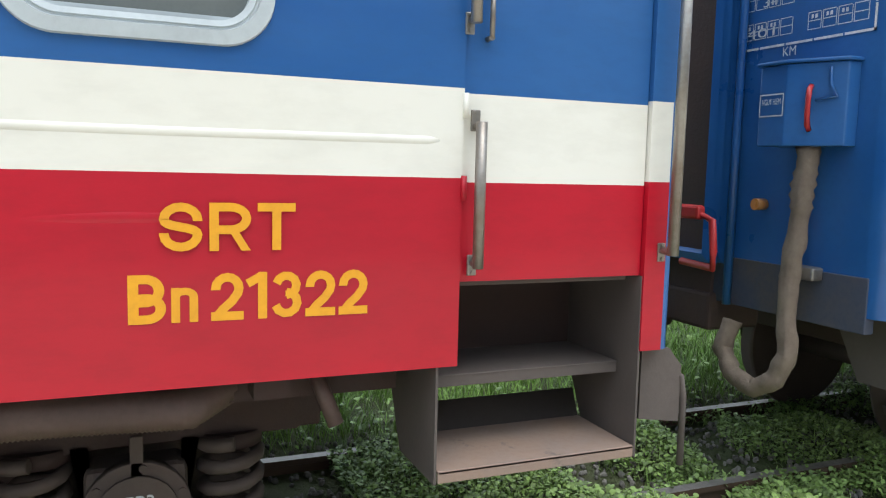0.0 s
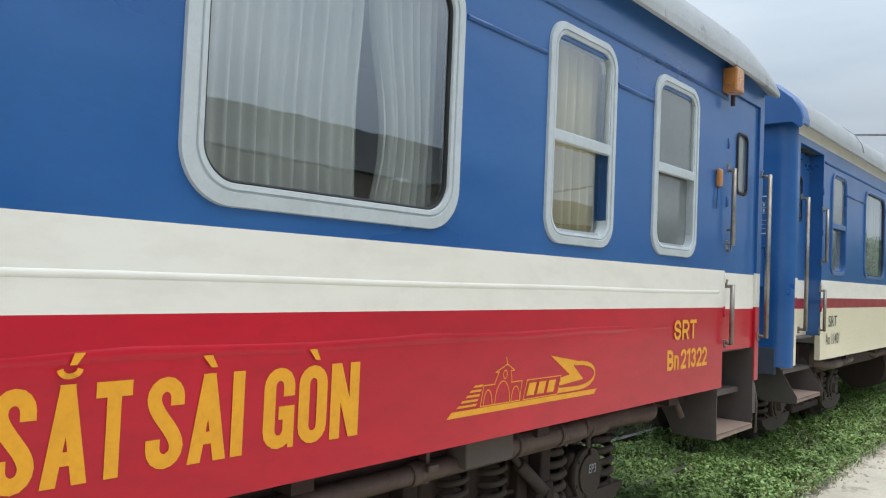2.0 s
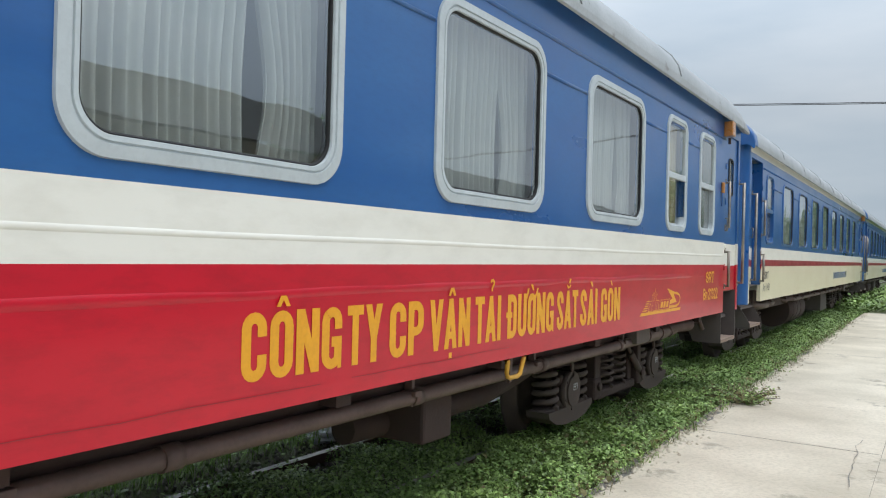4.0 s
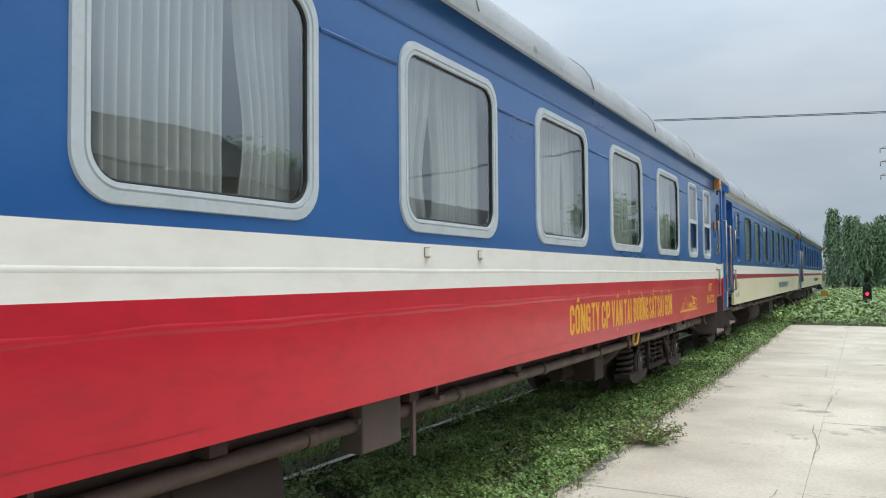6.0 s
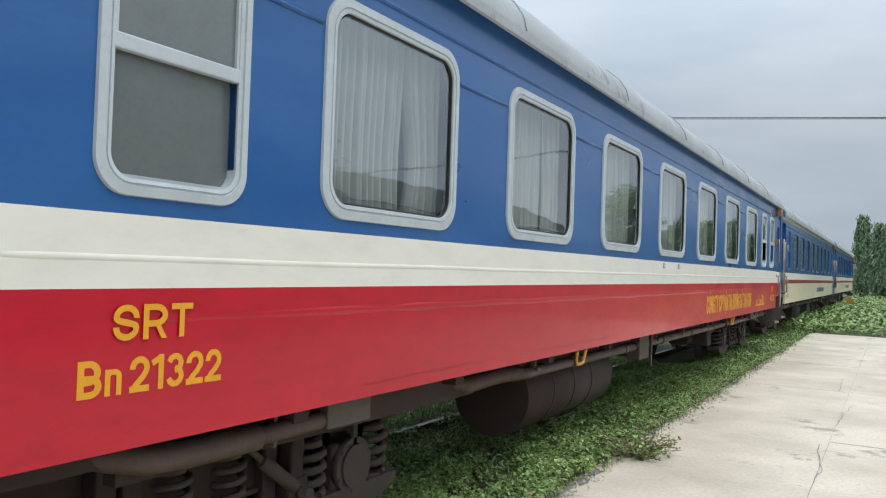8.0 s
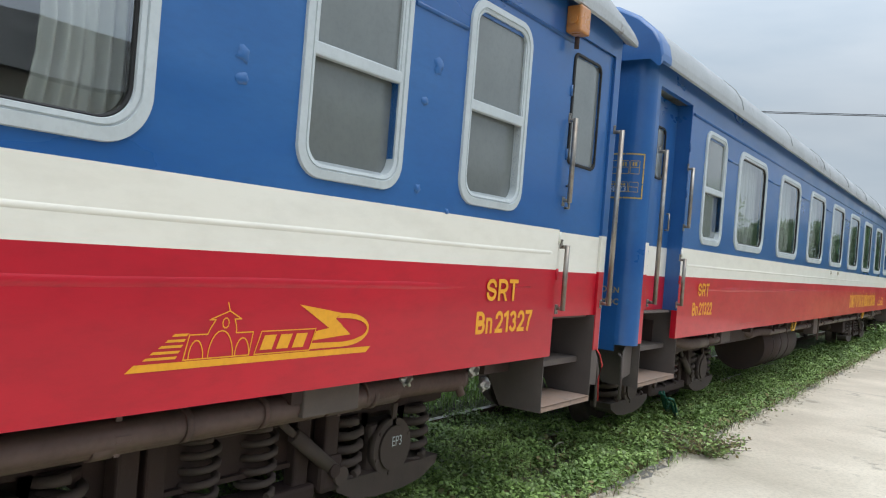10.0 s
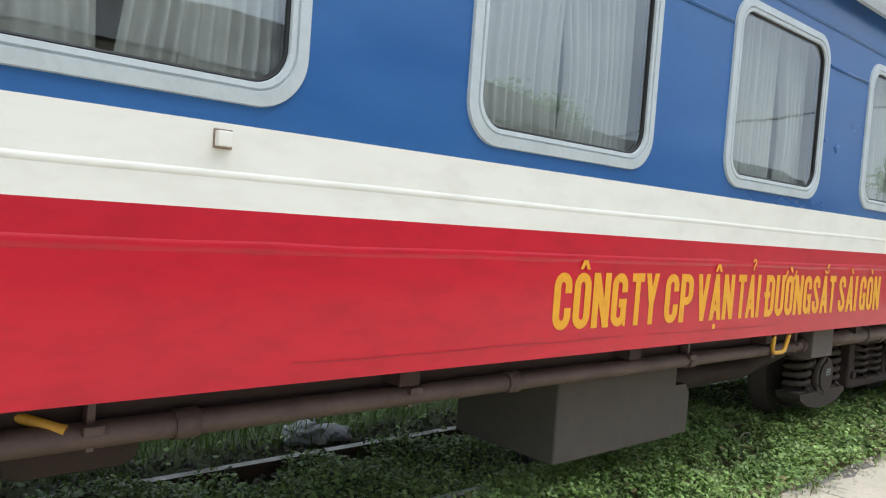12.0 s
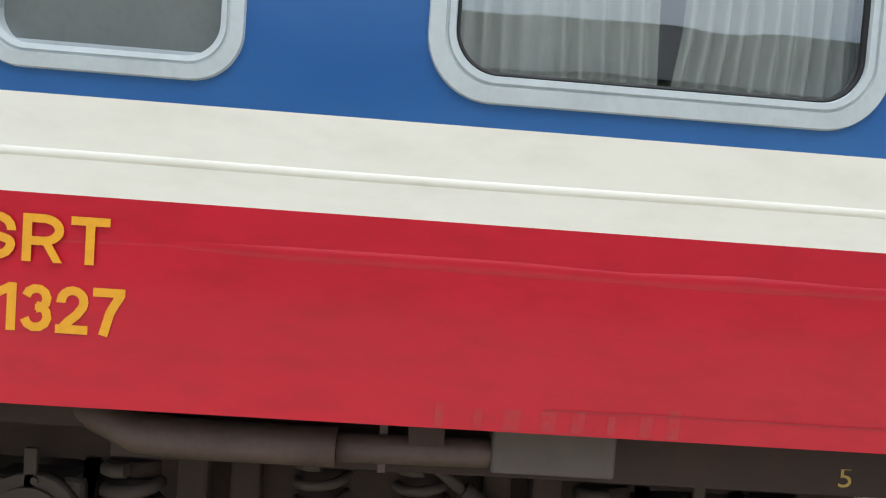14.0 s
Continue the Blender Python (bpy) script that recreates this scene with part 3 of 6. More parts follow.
def small_window(coach, y0, y1, frame_mat=FRAME, slim=False, curtained=False):
    """A narrow window in two sashes: the upper one outside, the lower one set back."""
    w = y1 - y0
    d = 0.035 if slim else 0.060
    mid = 2.445
    steps = [(0, 0.0), (0.003, 0.013), (d * 0.60, 0.017), (d * 0.64, 0.009), (d * 0.72, 0.009), (d * 0.76, 0.014), (d, 0.010), (d, -0.05)]
    win = part("window", shared(f"window:s{w:.2f}{slim}", lambda bm: ring(bm, 0, w, SILL, HEAD + 0.02, 0.13, steps), frame_mat), None, coach, "" if slim else "narrow grey two-sash window", (0, y0, 0))

    def sash(bm):
        box(bm, -0.02, 0.012, d - 0.01, w - d + 0.01, mid - 0.025, mid + 0.03, 0.006)
        box(bm, -0.02, 0.006, d - 0.01, d + 0.012, mid + 0.03, HEAD - 0.03)
        box(bm, -0.02, 0.006, w - d - 0.012, w - d + 0.01, mid + 0.03, HEAD - 0.03)
        return bm
    part("sash", shared(f"sash:{w:.2f}{slim}", sash, frame_mat), None, win)
    part("lower_sash", shared(f"lower_sash:{w:.2f}{slim}", lambda bm: box(bm, -0.045, -0.02, d, w - d, SILL + d - 0.01, SILL + d + 0.015), frame_mat), None, win)
    if curtained:
        for z0, z1, x, nm in ((mid + 0.02, HEAD - d + 0.02, -0.008, "upper_pane"), (SILL + d, mid, -0.036, "lower_pane")):
            g = part(nm, pane(bmesh.new(), d, w - d, z0, z1, 0.05, x), [GLASS, CLEAR], win)
            g.visible_shadow = False
        part("curtain", drape(bmesh.new(), 0.02, w - 0.02, SILL - 0.06, HEAD + 0.05, -0.10, 7, 71), TANCLOTH, win, "tan pleated curtain")
        return win
    part("upper_pane", shared(f"upper_pane:{w:.2f}{slim}", lambda bm: pane(bm, d, w - d, mid + 0.02, HEAD - d + 0.02, 0.05, -0.008), [FROST, FROST]), None, win, "frosted glass")
    part("lower_pane", shared(f"lower_pane:{w:.2f}{slim}", lambda bm: pane(bm, d, w - d, SILL + d, mid, 0.05, -0.036), [FROST, FROST]), None, win, "frosted glass")
    return win


def grab_rail(coach, y, z0, z1, x=0.055, r=0.016, feet=(True, True), mat=STEEL):
    bm = bmesh.new()
    rod(bm, (x, y, z0), (x, y, z1), r, 12)
    for on, z, s in ((feet[0], z0, 1), (feet[1], z1, -1)):
        if on:
            rod(bm, (x + 0.004, y, z + s * 0.012), (-0.004, y, z + s * 0.012), r * 0.7, 8)
            box(bm, -0.004, 0.006, y - 0.014, y + 0.014, z - 0.025, z + 0.035, 0.003)
            for q in (-0.016, 0.028):
                rod(bm, (0.004, y, z + q), (0.012, y, z + q), 0.006, 6)
    return part("grab_rail", bm, mat, coach, "worn steel grab rail")


def steps(coach, ya, yb, slanted=False):
    """Two folded-plate steps hung between side plates under a door."""
    w = yb - ya
    st = part("step_box", box(bmesh.new(), -0.45, -0.43, 0, w, 1.02, 1.33), SOOT, coach, "dusty steel step box", (0, ya, 0))
    for y in (0.0, w):
        bm = bmesh.new()
        prof = [(-0.008, 1.328), (-0.003, 0.735), (-0.30, 0.735), (-0.44, 1.0), (-0.44, 1.328)]
        if slanted:
            prof = [(-0.16, 1.09), (0.02, 0.80), (0.02, 0.735), (-0.30, 0.735), (-0.44, 1.0), (-0.44, 1.09)]
        a = [bm.verts.new((x, y - 0.004, z)) for x, z in prof]
        b = [bm.verts.new((x, y + 0.004, z)) for x, z in prof]
        bm.faces.new(a)
        bm.faces.new(b[::-1])
        for i in range(len(a)):
            bm.faces.new((a[i], b[i], b[(i + 1) % len(a)], a[(i + 1) % len(a)]))
        part("side_plate", bm, STEP, st)
    for z, x0, x1, nm in ((1.03, -0.42, -0.11, "upper_tread"), (0.775, -0.33, 0.0, "lower_tread")):
        bm = box(bmesh.new(), x0, x1, 0.008, w - 0.008, z - 0.012, z, 0.003)
        box(bm, x1 - 0.012, x1, 0.008, w - 0.008, z - 0.038, z - 0.002, 0.002)
        part(nm, bm, TREAD if nm == "lower_tread" else STEP, st, "rust-stained tread" if nm == "lower_tread" else "")
    bm = bmesh.new()
    vs = [bm.verts.new(v) for v in ((-0.33, 0.008, 0.77), (-0.33, w - 0.008, 0.77), (-0.375, w - 0.008, 0.865), (-0.375, 0.008, 0.865))]
    bm.faces.new(vs)
    bmesh.ops.solidify(bm, geom=bm.faces[:], thickness=0.008)
    part("riser", bm, STEP, st)
    return st


def coil(bm, y, x, z0, z1, r, wire, turns):
    n = turns * 12
    tube(bm, [(x + r * math.cos(2 * math.pi * i / 12), y + r * math.sin(2 * math.pi * i / 12), z0 + (z1 - z0) * i / n) for i in range(n + 1)], wire, 7)
    return bm


AX = 1.10
BOGIE = 6.85
AXZ = RAIL + 0.42


def bogie(coach, yc, chalked=False):
    """A two-axle bogie: pressed side frames, coil springs either side of each axle box, bolster, damper and brake gear."""
    def frame_mesh(bm):
        for xf in (-0.44, -2.36):
            out = [(-1.72, 0.80), (-1.72, 0.90), (1.72, 0.90), (1.72, 0.80), (1.62, 0.74), (1.30, 0.74), (1.0, 0.74), (0.80, 0.72), (0.62, 0.56), (-0.62, 0.56), (-0.80, 0.72), (-1.0, 0.74), (-1.62, 0.74)]
            a = [bm.verts.new((xf - 0.06, y, z)) for y, z in out]
            b = [bm.verts.new((xf + 0.06, y, z)) for y, z in out]
            bm.faces.new(a)
            bm.faces.new(b[::-1])
            for i in range(len(a)):
                bm.faces.new((a[i], b[i], b[(i + 1) % len(a)], a[(i + 1) % len(a)]))
            box(bm, xf - 0.1, xf + 0.1, -1.72, 1.72, 0.885, 0.905, 0.004)
            box(bm, xf - 0.1, xf + 0.1, -0.66, 0.66, 0.55, 0.575, 0.004)
            for s in (-1, 1):
                for q in (-0.30, 0.30):
                    rod(bm, (xf, s * AX + q, 0.70), (xf, s * AX + q, 0.75), 0.11, 14)
                # horn brackets that come down either side of the axle box
                for q in (-0.155, 0.155):
                    pr = [(q * 1.25, 0.75), (q * 0.9, 0.75), (q * 0.85, 0.50), (q * 1.0, 0.50)]
                    for xx in (xf + 0.075,):
                        f = bm.faces.new([bm.verts.new((xx, s * AX + y, z)) for y, z in pr])
                        bmesh.ops.solidify(bm, geom=[f], thickness=0.02)
        for s in (-1, 1):
            box(bm, -2.4, -0.4, s * 1.66 - 0.05, s * 1.66 + 0.05, 0.74, 0.88, 0.01)
            box(bm, -2.4, -0.4, s * 0.5 - 0.06, s * 0.5 + 0.06, 0.62, 0.84, 0.01)
        return bm
    def narrow(build):
        def made_narrow(bm):
            build(bm)
            for v in bm.verts:
                v.co.x = -1.4 + (v.co.x + 1.4) * 0.78
            return bm
        return made_narrow
    bg = part("bogie", shared("bogie:a", narrow(frame_mesh), SOOT), None, coach, "dusty brown steel bogie", (0, yc, 0))

    def bolster(bm):
        box(bm, -2.55, -0.25, -0.26, 0.26, 0.78, 0.98, 0.03)
        for s in (-1, 1):
            box(bm, -0.40, -0.30, s * 0.42 - 0.05, s * 0.42 + 0.05, 0.40, 0.92, 0.015)
            rod(bm, (-0.30, s * 0.42, 0.86), (-0.27, s * 0.42, 0.86), 0.05, 10)
        box(bm, -0.46, -0.26, -0.5, 0.5, 0.38, 0.46, 0.02)
        return bm
    part("bolster", shared("bolster:a", narrow(bolster), SOOT), None, bg)
    for q in (-0.17, 0.17):
        part("bolster_spring", shared("bolster_spring:a", lambda bm: coil(bm, 0, -0.60, 0.46, 0.79, 0.085, 0.018, 5), SOOT_GREY), None, bg, "", (0, q, 0))

    def damper(bm):
        rod(bm, (-0.24, 0.62, 0.50), (-0.24, 0.30, 0.74), 0.04, 12)
        rod(bm, (-0.24, 0.34, 0.71), (-0.24, 0.16, 0.85), 0.02, 10)
        rod(bm, (-0.30, 0.64, 0.48), (-0.20, 0.64, 0.48), 0.05, 12)
        return bm
    part("damper", shared("damper:a", narrow(damper), SOOT_GREY), None, bg, "slanting hydraulic damper")
    for s in (-1, 1):
        y = s * AX

        def axle_box(bm):
            box(bm, -0.50, -0.30, -0.155, 0.155, AXZ - 0.15, AXZ + 0.14, 0.03)
            rod(bm, (-0.32, 0, AXZ), (-0.255, 0, AXZ), 0.165, 24)
            rod(bm, (-0.26, 0, AXZ), (-0.235, 0, AXZ), 0.125, 24)
            for i in range(6):
                a = math.pi * i / 3 + 0.4
                rod(bm, (-0.26, 0.147 * math.cos(a), AXZ + 0.147 * math.sin(a)), (-0.245, 0.147 * math.cos(a), AXZ + 0.147 * math.sin(a)), 0.013, 6)
            keel = [(-0.46, AXZ - 0.12), (0.46, AXZ - 0.12), (0.44, AXZ - 0.17), (0.30, AXZ - 0.235), (0.12, AXZ - 0.26), (-0.12, AXZ - 0.26), (-0.30, AXZ - 0.235), (-0.44, AXZ - 0.17)]
            near, far = [bm.verts.new((-0.26, u, v)) for u, v in keel], [bm.verts.new((-0.52, u, v)) for u, v in keel]
            bm.faces.new(near)
            bm.faces.new(far[::-1])
            for i in range(8):
                bm.faces.new((near[i], far[i], far[(i + 1) % 8], near[(i + 1) % 8]))
            for q in (-0.30, 0.30):
                rod(bm, (-0.40, q, AXZ - 0.16), (-0.40, q, AXZ - 0.11), 0.12, 14)
            box(bm, -0.28, -0.255, -0.02, 0.02, AXZ + 0.10, 0.80, 0.004)
            return bm
        ab = part("axle_box", shared("axle_box:a", narrow(axle_box), SOOT_GREY), None, bg, "round-faced axle box", (0, y, 0))
        for q in (-0.30, 0.30):
            part("spring", shared("spring:a", lambda bm: coil(bm, 0, -0.62, AXZ - 0.11, 0.735, 0.092, 0.024, 4), SOOT_GREY), None, bg, "", (0, y + q, 0))

        if chalked:
            lettering("chalk_mark", "EP3", STENCIL, bg, 0, 0.085, 0, 0.055, 0.0, "white chalked letters", face=Matrix.Translation((-0.484, y - 0.035, AXZ + 0.012)))

        def brake(bm):
            box(bm, -0.98, -0.82, s * 0.47 - 0.03, s * 0.47 + 0.03, 0.42, 0.72, 0.02)
            rod(bm, (-0.90, s * 0.44, 0.62), (-0.90, s * 0.44, 0.98), 0.02, 8)
            return bm
        part("brake_shoe", shared(f"brake_shoe:{s}", narrow(brake), SOOT), None, bg, "", (0, y - s * 0.95 + s * 0.03, 0))

        def hanger(bm):
            box(bm, -0.36, -0.24, -0.05, 0.05, 0.46, 0.98, 0.015)
            box(bm, -0.40, -0.22, -0.08, 0.08, 0.40, 0.60, 0.03)
            rod(bm, (-0.22, 0, 0.52), (-0.19, 0, 0.52), 0.035, 10)
            return bm
        part("hanger", shared("hanger:a", narrow(hanger), SOOT), None, bg, "", (0, s * 0.58, 0))
    return bg


def wheelset(coach, y):
    def build(bm):
        rod(bm, (-0.80, 0, 0), (0.80, 0, 0), 0.07, 14)
        for x in (-0.5, 0.5):
            s = 1 if x > 0 else -1
            prof = [(0.065, 0.44), (0.04, 0.445), (0.03, 0.42), (-0.065, 0.418), (-0.065, 0.36), (-0.03, 0.34), (-0.02, 0.14), (-0.07, 0.11), (-0.07, 0.0)]
            seg, rings = 32, []
            for dx, r in prof:
                rings.append([bm.verts.new((x - s * dx, r * math.cos(2 * math.pi * i / seg), r * math.sin(2 * math.pi * i / seg))) for i in range(seg)] if r else None)
            for a, b in zip(rings, rings[1:]):
                if b is None:
                    bm.faces.new(a)
                    continue
                for i in range(seg):
                    bm.faces.new((a[i], a[(i + 1) % seg], b[(i + 1) % seg], b[i])).smooth = True
            bm.faces.new(rings[0])
        bmesh.ops.recalc_face_normals(bm, faces=bm.faces)
        return bm
    return part("wheelset", shared("wheelset:a", build, SOOT_GREY), None, coach, "steel wheels on one axle", (-1.4, y, AXZ))


ROOF_LINE = [(0.0, 3.30), (0.072, 3.243), (0.090, 3.252), (0.090, 3.31), (0.066, 3.41), (0.0, 3.51), (-0.12, 3.612), (-0.3, 3.70), (-0.6, 3.77), (-1.0, 3.83), (-1.4, 3.85)]
ROOF_LINE += [(-WIDE - x, z) for x, z in reversed(ROOF_LINE[:-1])]


def roof(bm, y0, y1):
    """A curved sheet roof: it bows down over the front end and ends in a blue rim at the rear."""
    prof = ROOF_LINE
    ys = [y0, y0 + 0.05, y0 + 0.22] + [y0 + 0.5 + (y1 - y0 - 1.5) * i / 30 for i in range(31)] + [y1 - 0.8, y1 - 0.6, y1 - 0.4, y1 - 0.25, y1 - 0.1, y1 - 0.03, y1]
    cols = []
    for y in ys:
        u = max(0.0, (y - y1 + 0.62) / 0.62)
        k = -0.04 if y == y0 else 0.0
        cols.append([bm.verts.new((x, y, 3.25 + (z + k - 3.25) * (1 - 0.5 * u ** 1.7) - 0.03 * u ** 2 + (0.004 * math.sin(y * 2.3 + x) + 0.006 * noise.noise((y * 2.1, x * 3, 1)) if z > 3.3 else 0))) for x, z in prof])
    for a, b in zip(cols, cols[1:]):
        for i in range(len(prof) - 1):
            f = bm.faces.new((a[i], a[i + 1], b[i + 1], b[i]))
            f.smooth = 2 < i < len(prof) - 4
            f.material_index = 1 if a[i].co.y < y0 + 0.1 else 0
    for c in (cols[0], cols[-1]):
        bm.faces.new(c).material_index = 1
    bmesh.ops.recalc_face_normals(bm, faces=bm.faces)
    return bm


def emblem(coach, y, z):
    """The operator's emblem, in plain painted shapes: speed lines, a gate house, slanting blocks, an arrow."""
    def build(bm):
        flat(bm, [(0, 0), (0.03, 0.025), (1.187, 0.025), (1.16, 0)])
        for i, (a, b) in enumerate(((0.06, 0.185), (0.085, 0.195), (0.115, 0.205), (0.14, 0.215), (0.165, 0.225))):
            v = 0.036 + i * 0.019
            flat(bm, [(a, v), (a + 0.012, v + 0.009), (b + 0.008, v + 0.009), (b, v)])
        w = 0.0045
        stroke(bm, [(0.215, 0.03), (0.50, 0.03), (0.515, 0.115), (0.435, 0.115), (0.435, 0.135), (0.425, 0.165), (0.455, 0.165), (0.40, 0.195), (0.39, 0.225)], w)
        stroke(bm, [(0.215, 0.03), (0.235, 0.115), (0.31, 0.115), (0.32, 0.135), (0.34, 0.165), (0.315, 0.165), (0.40, 0.195)], w)
        for c0, c1, top in ((0.235, 0.295, 0.095), (0.315, 0.425, 0.125), (0.435, 0.50, 0.095)):
            stroke(bm, [(c0 + (c1 - c0) * (1 - math.cos(math.pi * i / 12)) / 2, 0.03 + (top - 0.03) * math.sin(math.pi * i / 12)) for i in range(13)], w)
        stroke(bm, [(0.385 + 0.014 * math.cos(i * math.pi / 5), 0.152 + 0.018 * math.sin(i * math.pi / 5)) for i in range(11)], w)
        stroke(bm, [(0.525, 0.03), (0.81, 0.03), (0.84, 0.115), (0.555, 0.115), (0.525, 0.03)], w)
        for c in (0.55, 0.632, 0.714):
            flat(bm, [(c, 0.045), (c + 0.06, 0.045), (c + 0.082, 0.1), (c + 0.022, 0.1)])
        n = 16
        outer = [(0.985 + 0.183 * math.sin(math.pi * i / n) ** 0.8, 0.104 + 0.071 * math.cos(math.pi * i / n)) for i in range(n + 1)]
        inner = [(0.96 + 0.195 * math.sin(math.pi * i / n) ** 0.85, 0.104 + 0.051 * math.cos(math.pi * i / n)) for i in range(n + 1)]
        for i in range(n):
            flat(bm, [outer[i], inner[i], inner[i + 1], outer[i + 1]])
        flat(bm, [(0.742, 0.214), (0.922, 0.112), (0.955, 0.155), (0.99, 0.175), (0.90, 0.190)])
        flat(bm, [(0.915, 0.112), (1.05, 0.083), (0.95, 0.156)])
        flat(bm, [(0.828, 0.068), (1.05, 0.083), (0.93, 0.117), (0.842, 0.105)])
        flat(bm, [(0.812, 0.033), (0.820, 0.057), (0.965, 0.054), (0.985, 0.033)])
        bmesh.ops.recalc_face_normals(bm, faces=bm.faces)
        for k, f in enumerate(bm.faces):
            if f.normal.x < 0:
                f.normal_flip()
            for v in f.verts:
                v.co.x += 0.00004 * (k % 40)
        return bm
    return part("emblem", shared("emblem:a", build, YELLOW), None, coach, "yellow emblem of a gate house and arrow", (0, y, z))


END_TURN = Matrix(((1, 0, 0, 0), (0, 0, -1, 0), (0, 1, 0, 0), (0, 0, 0, 1)))


def end_words(coach, name, words, mat, x, y, z, wide, high, label):
    """Small stencilled words on a wall that faces the rear."""
    lettering(name, words, mat, coach, 0, wide, 0, high, 0.0, label, face=Matrix.Translation((x, y, z)) @ END_TURN @ SIDE.inverted())


def stencil_board(coach, x, z, mat, rows):
    """The maintenance table stencilled on an end wall and round its corner: ruled cells with worn marks."""
    bm = bmesh.new()
    r, y0 = ROUND[-1] + 0.005, -HALF[-1]

    def spot(u, v):
        d = x + u + ROUND[-1]
        if d <= 0:
            return (x + u, y0 - r, z + v)
        return (-ROUND[-1] + r * math.sin(d / r), y0 - r * math.cos(d / r), z + v)

    def o(a, b, c, d):
        n = max(1, round((c - a) / 0.03))
        for i in range(n):
            p, q = a + (c - a) * i / n, a + (c - a) * (i + 1) / n
            bm.faces.new([bm.verts.new(spot(*k)) for k in ((p, b), (q, b), (q, d), (p, d))])
    for v in (0, 0.34):
        for k in range(5):
            o(0.16 * k, v, 0.16 * k + 0.152, v + 0.011)
    for u in (0, 0.781):
        for k in range(3):
            o(u, 0.117 * k, u + 0.011, 0.117 * k + 0.111)
    rnd = random.Random(4)
    for lo, hi in ((0.05, 0.125), (0.19, 0.29)):
        for k in range(9):
            u = 0.04 + 0.08 * k
            if k == 4:
                continue
            for v in (lo, (lo + hi) / 2, hi):
                o(u, v, u + 0.068, v + 0.004)
            o(u, lo, u + 0.004, hi)
            o(u + 0.07, lo, u + 0.074, hi)
            for v in (lo, (lo + hi) / 2):
                if rnd.random() < rows and not (lo < 0.1 and v == lo):
                    o(u + 0.018, v + 0.012, u + 0.03, v + (hi - lo) / 2 - 0.008)
                    o(u + 0.038, v + 0.012, u + 0.052, v + (hi - lo) / 2 - 0.008)
    return part("stencil_board", bm, mat, coach, "stencilled maintenance table")


WORDS = {1: (("CÔNG", 1.585, 2.13), ("TY", 2.165, 2.405), ("CP", 2.46, 2.73), ("VẬN", 2.784, 3.165), ("TẢI", 3.218, 3.505), ("ĐƯỜNG", 3.585, 4.21), ("SẮT", 4.258, 4.602), ("SÀI", 4.645, 4.957), ("GÒN", 5.028, 5.427)),
         2: (("CÔNG", 1.466, 2.004), ("TY", 2.039, 2.27), ("CP", 2.333, 2.599), ("VẬN", 2.642, 3.038), ("TẢI", 3.081, 3.354), ("ĐƯỜNG", 3.425, 4.07), ("SẮT", 4.092, 4.457), ("SÀI", 4.516, 4.852), ("GÒN", 4.90, 5.295))}
REAR_MARK = {1: -15.815, 2: -15.88}
NUMBER_SHIFT = {1: -0.045, 2: -0.155}
NET_Y = -7.2
INSET = {"bn": 0.0, "an": 0.15}


